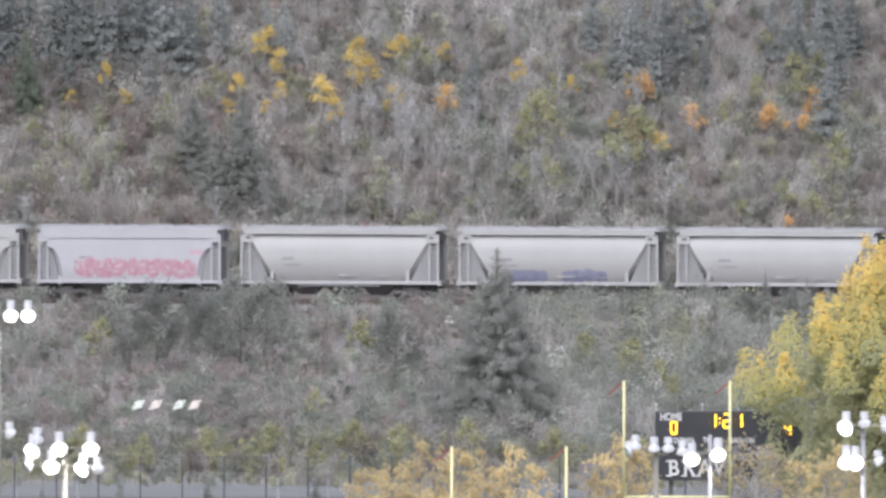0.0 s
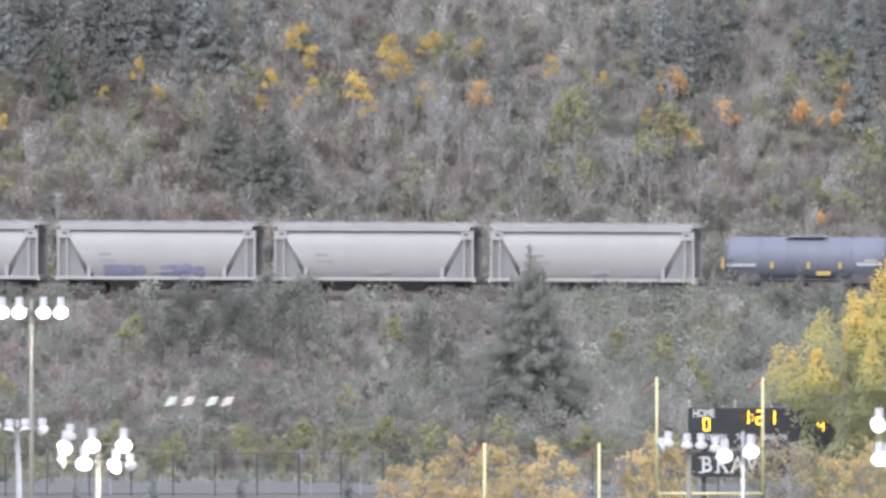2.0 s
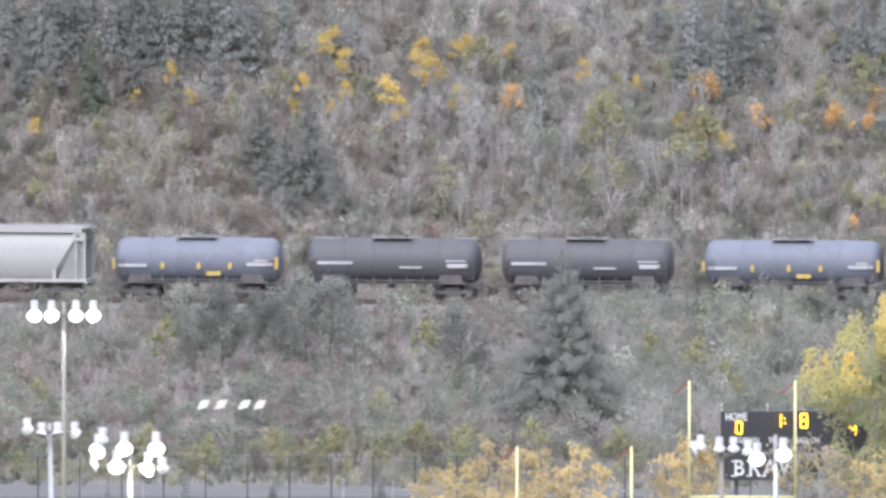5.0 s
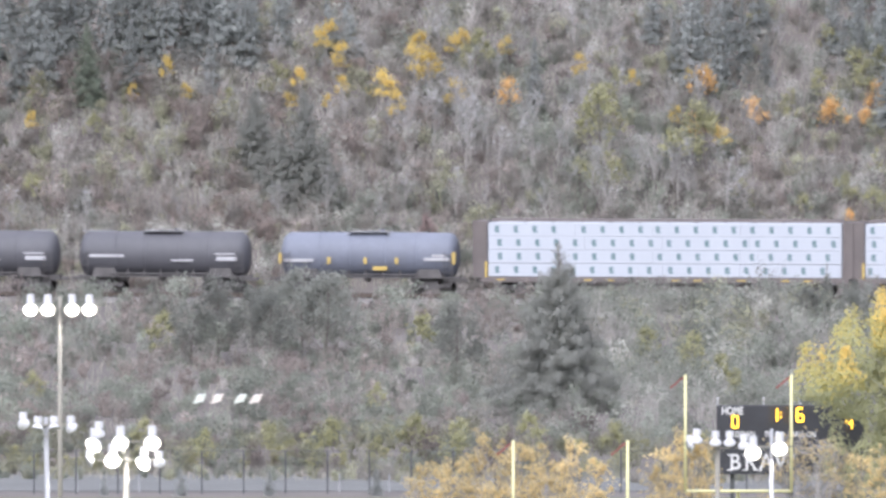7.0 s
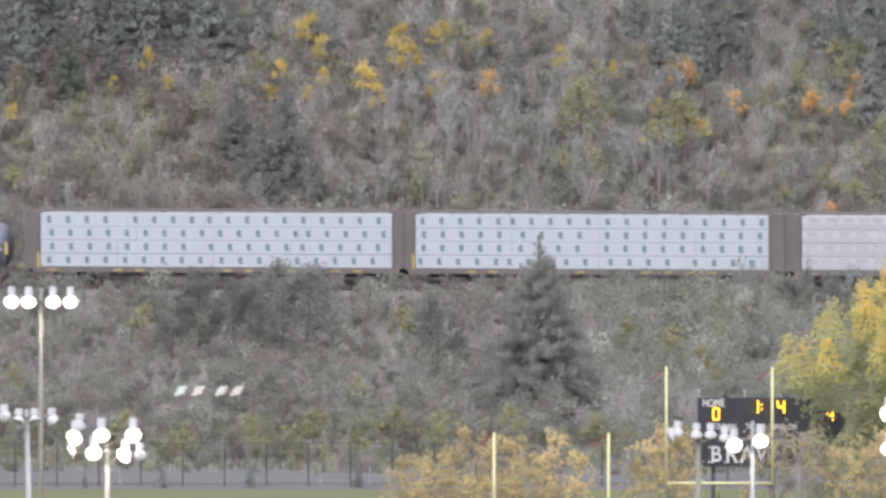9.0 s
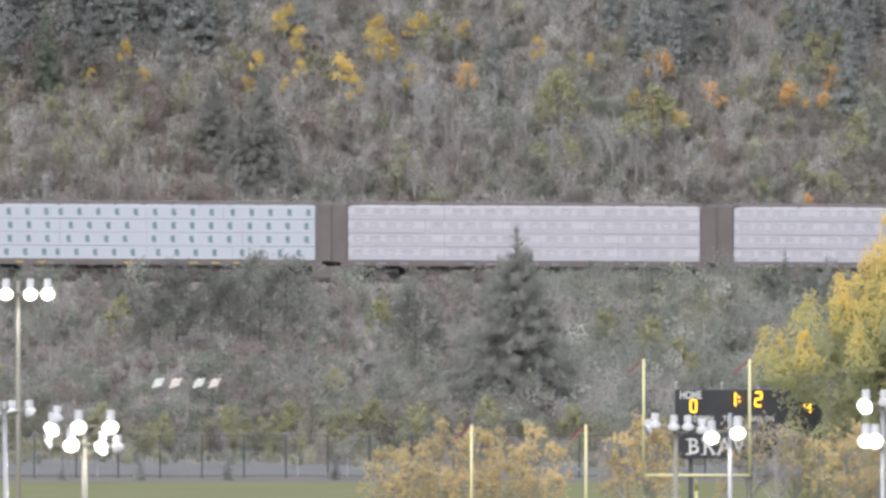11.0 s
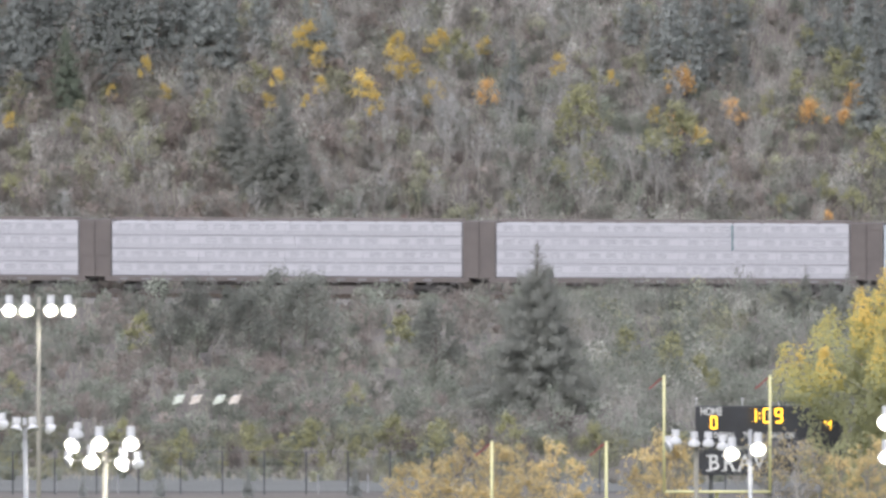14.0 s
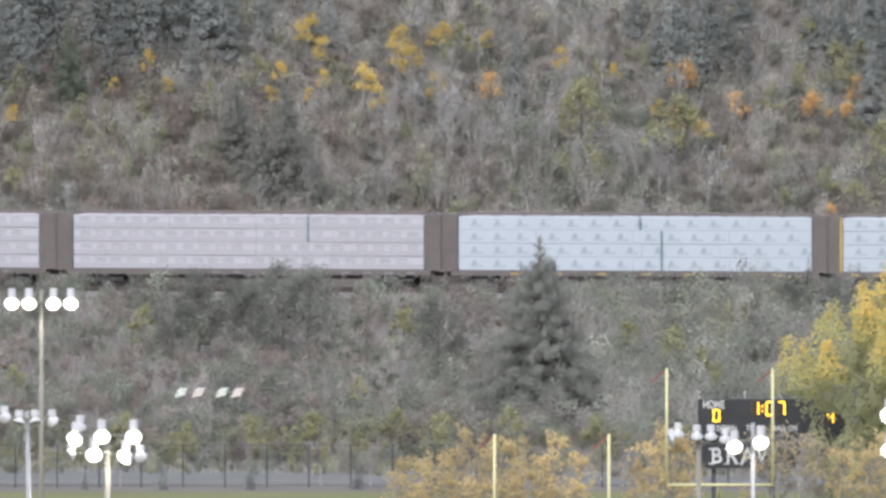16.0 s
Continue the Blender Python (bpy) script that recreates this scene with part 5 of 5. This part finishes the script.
def run_clock():
    """Turn each changing segment over when the clock counts down."""
    for s, base, times, on in CLOCK:
        turn = 0 if on[0] else 180
        rows = [(0, pose(*base, 0, 0, turn))]
        for t, o, was in zip(times[1:], on[1:], on):
            if o != was:
                rows.append((t - 0.1, pose(*base, 0, 0, turn)))
                for k in (1, 2, 3):
                    rows.append((t - 0.1 + k / 30, pose(*base, 0, 0, turn + 60 * k)))
                turn += 180
        rows.append((16, pose(*base, 0, 0, turn)))
        walk(s, rows)


def lettering(board, text, x, z, size, y=-0.155, name="lettering", bold=0.0, narrow=1.0):
    cu = bpy.data.curves.new(name, "FONT")
    cu.body, cu.size, cu.align_x, cu.align_y, cu.extrude, cu.offset = text, size, "CENTER", "CENTER", 0.01, bold
    cu.materials.append(M_LETTER)
    o = new(name, cu)
    o.parent = board
    o.matrix_basis = pose(x, y, z, 90, 0, 0)
    o.scale = (narrow, 1, 1)
    return o


def serif_letter(board, text, x, z, size, feet, heads):
    """A bold capital with slab serifs under its feet and on its heads, given as places across the letter."""
    o = lettering(board, text, x, z, size, y=-0.13, bold=0.012, narrow=0.92)
    half = size * 0.365
    rows = [(x + q - 0.15, x + q + 0.15, -0.142, -0.12, z - half, z - half + 0.075) for q in feet] + [(x + q - 0.15, x + q + 0.15, -0.142, -0.12, z + half - 0.075, z + half) for q in heads]
    each("serif", rows, M_LETTER, board)
    return o


def scoreboard():
    b = empty("scoreboard", pose(15.6, 30, 0), "black electric scoreboard with amber numerals on steel posts", "scoreboard")
    boxes("cabinet", [(-4.05, 4.05, -0.14, 0.18, 4.35, 6.62)], M_BOARD, b, bevel=0.02)
    boxes("name_panel", [(-4.05, 4.05, -0.12, 0.12, 2.85, 4.25)], M_BOARD, b, bevel=0.02)
    for x in (-3.2, 0, 3.2):
        boxes("post", [(x - 0.12, x + 0.12, 0.2, 0.44, -0.2, 6.5)], M_DARKPOST, b)
    for x in (-4.0, -1.5, 3.6):
        bm = bmesh.new()
        rod(bm, (x, 0, 6.6), (x, 0, 6.95), 0.03)
        bmesh.ops.create_uvsphere(bm, u_segments=8, v_segments=6, radius=0.08, matrix=Matrix.Translation((x, 0, 6.98)))
        part("finial", bm, M_LAMPSHELL, b)
    bm = bmesh.new()
    rod(bm, (0.55, 0.1, 6.6), (0.15, 0.1, 7.5), 0.03, 0.015)
    rod(bm, (0.42, 0.1, 6.9), (0.2, 0.1, 6.85), 0.02)
    part("antenna", bm, M_LAMPSHELL, b)
    lettering(b, "HOME", -3.2, 6.30, 0.60, bold=0.014, narrow=0.70)
    lettering(b, "GUEST", 3.1, 6.2, 0.60, bold=0.014, narrow=0.70)
    lettering(b, "DOWN", -2.5, 5.02, 0.44, bold=0.008, narrow=0.74)
    lettering(b, "TO GO", -0.92, 5.02, 0.44, bold=0.008, narrow=0.74)
    lettering(b, "BALL ON", 0.68, 5.02, 0.44, bold=0.008, narrow=0.74)
    serif_letter(b, "B", -3.05, 3.5, 1.2, (-0.27,), (-0.27,))
    serif_letter(b, "R", -2.22, 3.5, 1.2, (-0.27, 0.30), (-0.27,))
    serif_letter(b, "A", -1.36, 3.5, 1.2, (-0.36, 0.36), ())
    serif_letter(b, "W", -0.32, 3.5, 1.2, (), (-0.46, 0.0, 0.46))
    digit(b, "score_segment", -3.05, 5.72, 0.30, 0.62, "0")
    digit(b, "score_segment", 3.15, 5.65, 0.30, 0.62, "4")
    digit(b, "clock_segment", -0.92, 6.1, 0.30, 0.72, "1")
    tens = [(0, "2"), (3.1, "1"), (13.2, "0")]
    ones = [(0, "1"), (2.1, "0"), (3.1, "9"), (4.2, "8"), (5.2, "7"), (6.4, "6"), (7.4, "5"), (8.5, "4"), (9.3, "3"), (10.4, "2"), (11.4, "1"), (12.4, "0"), (13.2, "9"), (14.2, "8"), (15.2, "7")]
    digit(b, "clock_segment", -0.16, 6.1, 0.34, 0.72, tens)
    digit(b, "clock_segment", 0.48, 6.1, 0.34, 0.72, ones)
    each("clock_colon", [(-0.60, -0.52, -0.2, -0.17, z - 0.04, z + 0.04) for z in (5.98, 6.22)], M_DIGIT, b)


def build_ground_things():
    goal(12.45, 0)
    goal(3.25, -100)
    scoreboard()
    # fence behind the turf
    f = empty("fence", pose(0, 78, 0), "tall dark steel post fence behind the turf", "fence")
    bm = bmesh.new()
    rod(bm, (0, 0, -0.2), (0, 0, 2.45), 0.045, seg=8)
    first = part("post", bm, M_DARKPOST, f)
    first.location = (-31.2, 0, 0)
    for i in range(1, 27):
        o = new("post", first.data)
        o.parent, o.location = f, (-31.2 + 2.36 * i, 0, 0)
    boxes("rail", [(-31.2, 30.2, -0.015, 0.015, 2.40, 2.43)], M_DARKPOST, f)
    boxes("rail", [(-31.2, 30.2, -0.012, 0.012, 0.1, 0.12)], M_DARKPOST, f)
    for i in range(12):
        boxes("wire", [(-31.2, 30.2, -0.002, 0.002, 0.25 + i * 0.16, 0.254 + i * 0.16)], M_GALV, f)
    little = spruce_meshes(77, 2, 0.32, 0.35)
    for x, h in ((-18.2, 1.6), (-13.2, 1.5), (-7.2, 1.65), (-22.5, 1.1)):
        plant("young_spruce", little, pose(x, 75.5, 0, 0, 0, x * 40), h / 2, "small dark young spruce planted along the fence", "spruce tree", "young spruces along the fence")
    for x in (-24.1, -9.3, -6.5, -20.6):
        bm = bmesh.new()
        rod(bm, (0, 0, -0.1), (0, 0, 1.05), 0.06, 0.05, 8)
        o = part("marker_post", bm, M_GALV)
        o.matrix_basis = pose(x, 80.5, 0)
        tagged(o, "short pale marker post by the fence", "post", "marker posts by the fence")
    # floodlight poles
    face = (0.05, -1, -0.6)
    light_pole(-21.9, -100, 16.35, [(15.75, 1.75, [(-1.45, 0, face, True), (-0.6, 0, face, True), (0.6, 0, face, True), (1.45, 0, face, True)])], 0.15, label="weathered wooden pole with four lit floodlights in a row")
    light_pole(-16.7, -230, 13.75, [
        (13.75, 1.6, [(-1.4, -0.1, (-0.5, -1, -0.6), True), (-0.25, 0.0, face, True), (1.15, 0.0, face, True), (-1.2, 0.4, (0, 0.6, -1), False)]),
        (12.95, 1.7, [(-1.6, -0.05, (-0.8, -0.2, -0.4), False), (-0.6, 0.0, face, True), (0.8, -0.12, (-0.7, -0.8, -0.7), True), (1.45, -0.1, (0.2, 0.7, -0.6), False)])], 0.2, label="pale wooden pole with a cluster of lit floodlights")
    side = (0.3, 0.8, -0.5)
    light_pole(-19.95, -232, 14.9, [(14.55, 1.3, [(-1.0, 0.1, side, False), (-0.35, -0.1, (-0.3, -0.3, -1), False), (0.35, -0.1, (0.2, -0.4, -1), False), (1.1, -0.1, (0.5, 0.5, -0.6), False)])], 0.17, M_GALV, "pale steel pole with unlit floodlights", tilt=-1.0)
    light_pole(18.55, -230, 14.9, [
        (14.75, 1.2, [(-0.75, -0.1, (-0.5, -0.9, -0.3), True), (0.05, 0.1, (0.2, 0.6, -0.6), False), (0.95, -0.1, (0.6, 0.6, -0.4), False)]),
        (13.15, 1.1, [(-0.75, 0, face, True), (-0.35, -0.03, (0.1, -1, -0.3), True), (0.65, 0, (0.6, 0.3, -0.3), False)])], 0.17, M_GALV, "pale steel pole with lit and unlit floodlights")
    light_pole(9.75, -190, 12.6, [(12.3, 1.5, [(-1.25, -0.15, (-0.8, -0.3, -0.3), False), (-0.95, 0.15, (0, 0.5, -1), False), (-0.1, 0.05, (0, 0.5, -1), False), (0.55, 0.05, (0, 0.6, -1), False), (1.2, -0.1, (0, 0.6, -1), False)])], 0.17, label="wooden pole with a row of unlit floodlights")
    light_pole(12.2, -192, 13.0, [(12.2, 1.0, [(-0.85, -0.25, face, True), (0.35, -0.05, face, True)])], 0.15, M_GALV, "slim pale pole with two lit floodlights")
    light_pole(-15.9, 112, 4.4, [(4.25, 2.0, [(-1.65, 0, (0.3, -1, -0.6), M_LAMPDIM), (-0.65, 0, (0.3, -1, -0.6), M_LAMPROSE), (0.7, 0, (0.3, -1, -0.6), M_LAMPDIM), (1.6, 0, (0.3, -1, -0.6), M_LAMPROSE)])], 0.05, M_POLE, "slender weathered pole with four dim floodlights")
    # planted trees at the end of the field
    birch = [broadleaf_meshes(s, 5, 0.15, 2.0, 38, 150, 9, 0.032, 0.105, [L_BIRCH, L_BIRCH_P], M_PALEBARK, 0.1, profile=lambda u: (1.02 - u) ** 0.6 + 0.1, trunk_r=0.009, thin=0.004, extra=320) for s in (71, 72, 73)]
    thin = [broadleaf_meshes(74, 5, 0.26, 1.5, 34, 40, 14, 0.06, 0.10, [L_BIRCH], M_PALEBARK, 0.15, trunk_r=0.012, thin=0.0065, extra=650)]
    r = random.Random(5)
    for i, (x, y, h) in enumerate(((-4.3, 12, 3.6), (-2.6, 13, 3.9), (-0.9, 12.5, 4.9), (0.8, 14, 4.4), (2.4, 12, 4.0), (4.0, 13, 4.6), (5.0, 14, 3.6), (8.9, 15, 4.6), (9.9, 13, 5.0), (10.6, 14, 4.6), (20.6, 11, 4.6), (22.4, 13, 4.0), (-3.4, 15, 3.4), (-1.8, 16, 4.2), (0.0, 16, 4.0), (1.6, 16, 4.3), (3.2, 15, 3.8), (8.0, 14, 3.4), (10.2, 16, 4.5), (14.1, 14, 2.2), (21.5, 15, 4.6), (19.2, 13, 3.9))):
        plant("birch", birch[i % 3], pose(x, y, 0, 0, 0, r.uniform(0, 360)), (h / 5 * 1.1, h / 5 * 1.1, h / 5), "young planted birch with amber autumn leaves", "birch tree", "young birches at the end of the field")
    for i in range(17):
        x = -4.6 + 0.78 * i if i < 13 else (8.6, 10.9, 20.2, 22.0)[i - 13]
        h = r.uniform(2.3, 3.1)
        plant("birch", birch[i % 3], pose(x + r.uniform(-0.2, 0.2), 10 + r.uniform(-0.8, 0.4), 0, 0, 0, r.uniform(0, 360)), (h / 5 * 1.35, h / 5 * 1.35, h / 5), "low young birch with amber autumn leaves", "birch tree", "young birches at the end of the field")
    for x, y, h in ((15.4, 14, 5.5), (16.9, 13, 5.2), (17.9, 15, 4.6)):
        plant("birch", thin[0], pose(x, y, 0, 0, 0, x * 50), (h / 5 * 1.2, h / 5 * 1.2, h / 5), "nearly bare planted birch before the scoreboard", "birch tree", "young birches at the end of the field")
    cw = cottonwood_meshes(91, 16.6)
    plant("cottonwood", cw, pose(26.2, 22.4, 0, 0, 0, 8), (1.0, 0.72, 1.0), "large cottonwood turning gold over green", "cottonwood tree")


def build_bird():
    """A pale bird crossing low over the slope: body, head, tail and two wings that beat."""
    b = empty("bird", pose(0.35, -50, 13.9), "white bird in flight with spread wings", "bird")
    bm = bmesh.new()
    rings = []
    for x, r, z in ((-0.27, 0.012, 0.0), (-0.23, 0.03, 0.0), (-0.19, 0.045, 0.01), (-0.14, 0.045, 0.0), (-0.05, 0.075, -0.01), (0.06, 0.07, -0.01), (0.15, 0.04, 0.0), (0.2, 0.02, 0.0)):
        rings.append([(x, r * math.cos(q), z + r * math.sin(q)) for q in np.linspace(0, 2 * math.pi, 12, endpoint=False)])
    loft(bm, rings)
    part("body", bm, M_LAMPSHELL, b, smooth=True)
    bm = bmesh.new()
    loft(bm, [[(0.16, -0.03, -0.006), (0.16, 0.03, -0.006), (0.16, 0.03, 0.006), (0.16, -0.03, 0.006)], [(0.34, -0.08, -0.004), (0.34, 0.08, -0.004), (0.34, 0.08, 0.004), (0.34, -0.08, 0.004)]])
    part("tail", bm, M_LAMPSHELL, b)
    wings = []
    for s in (-1, 1):
        bm = bmesh.new()
        loft(bm, [[(x0, s * y, z - t), (x1, s * y, z - t), (x1, s * y, z + t), (x0, s * y, z + t)] for x0, x1, y, z, t in ((-0.10, 0.10, 0.0, 0, 0.014), (-0.13, 0.09, 0.16, 0.02, 0.011), (-0.10, 0.08, 0.32, 0.03, 0.008), (0.0, 0.08, 0.48, 0.02, 0.004))])
        w = part("wing", bm, M_LAMPSHELL, b)
        w.location = (-0.03, s * 0.05, 0.02)
        wings.append((w, s))
    return b, wings


def fly(b, wings):
    walk(b, [(0, pose(0.35, -50, 13.9)), (0.5, pose(-7.47, -50, 14.0)), (1.0, pose(-15.1, -50, 14.45)), (16, pose(-246, -50, 24))])
    for w, s in wings:
        beat = [(i / 15, pose(-0.03, s * 0.05, 0.02, s * (10 + 38 * math.sin(i / 15 * 2 * math.pi * 3.1 + 0.6)), 0, 0)) for i in range(241)]
        walk(w, beat)


build_ground()
build_track()
build_train()
build_hill_plants()
build_low_plants()
build_ground_things()
BIRD = build_bird()
motions()
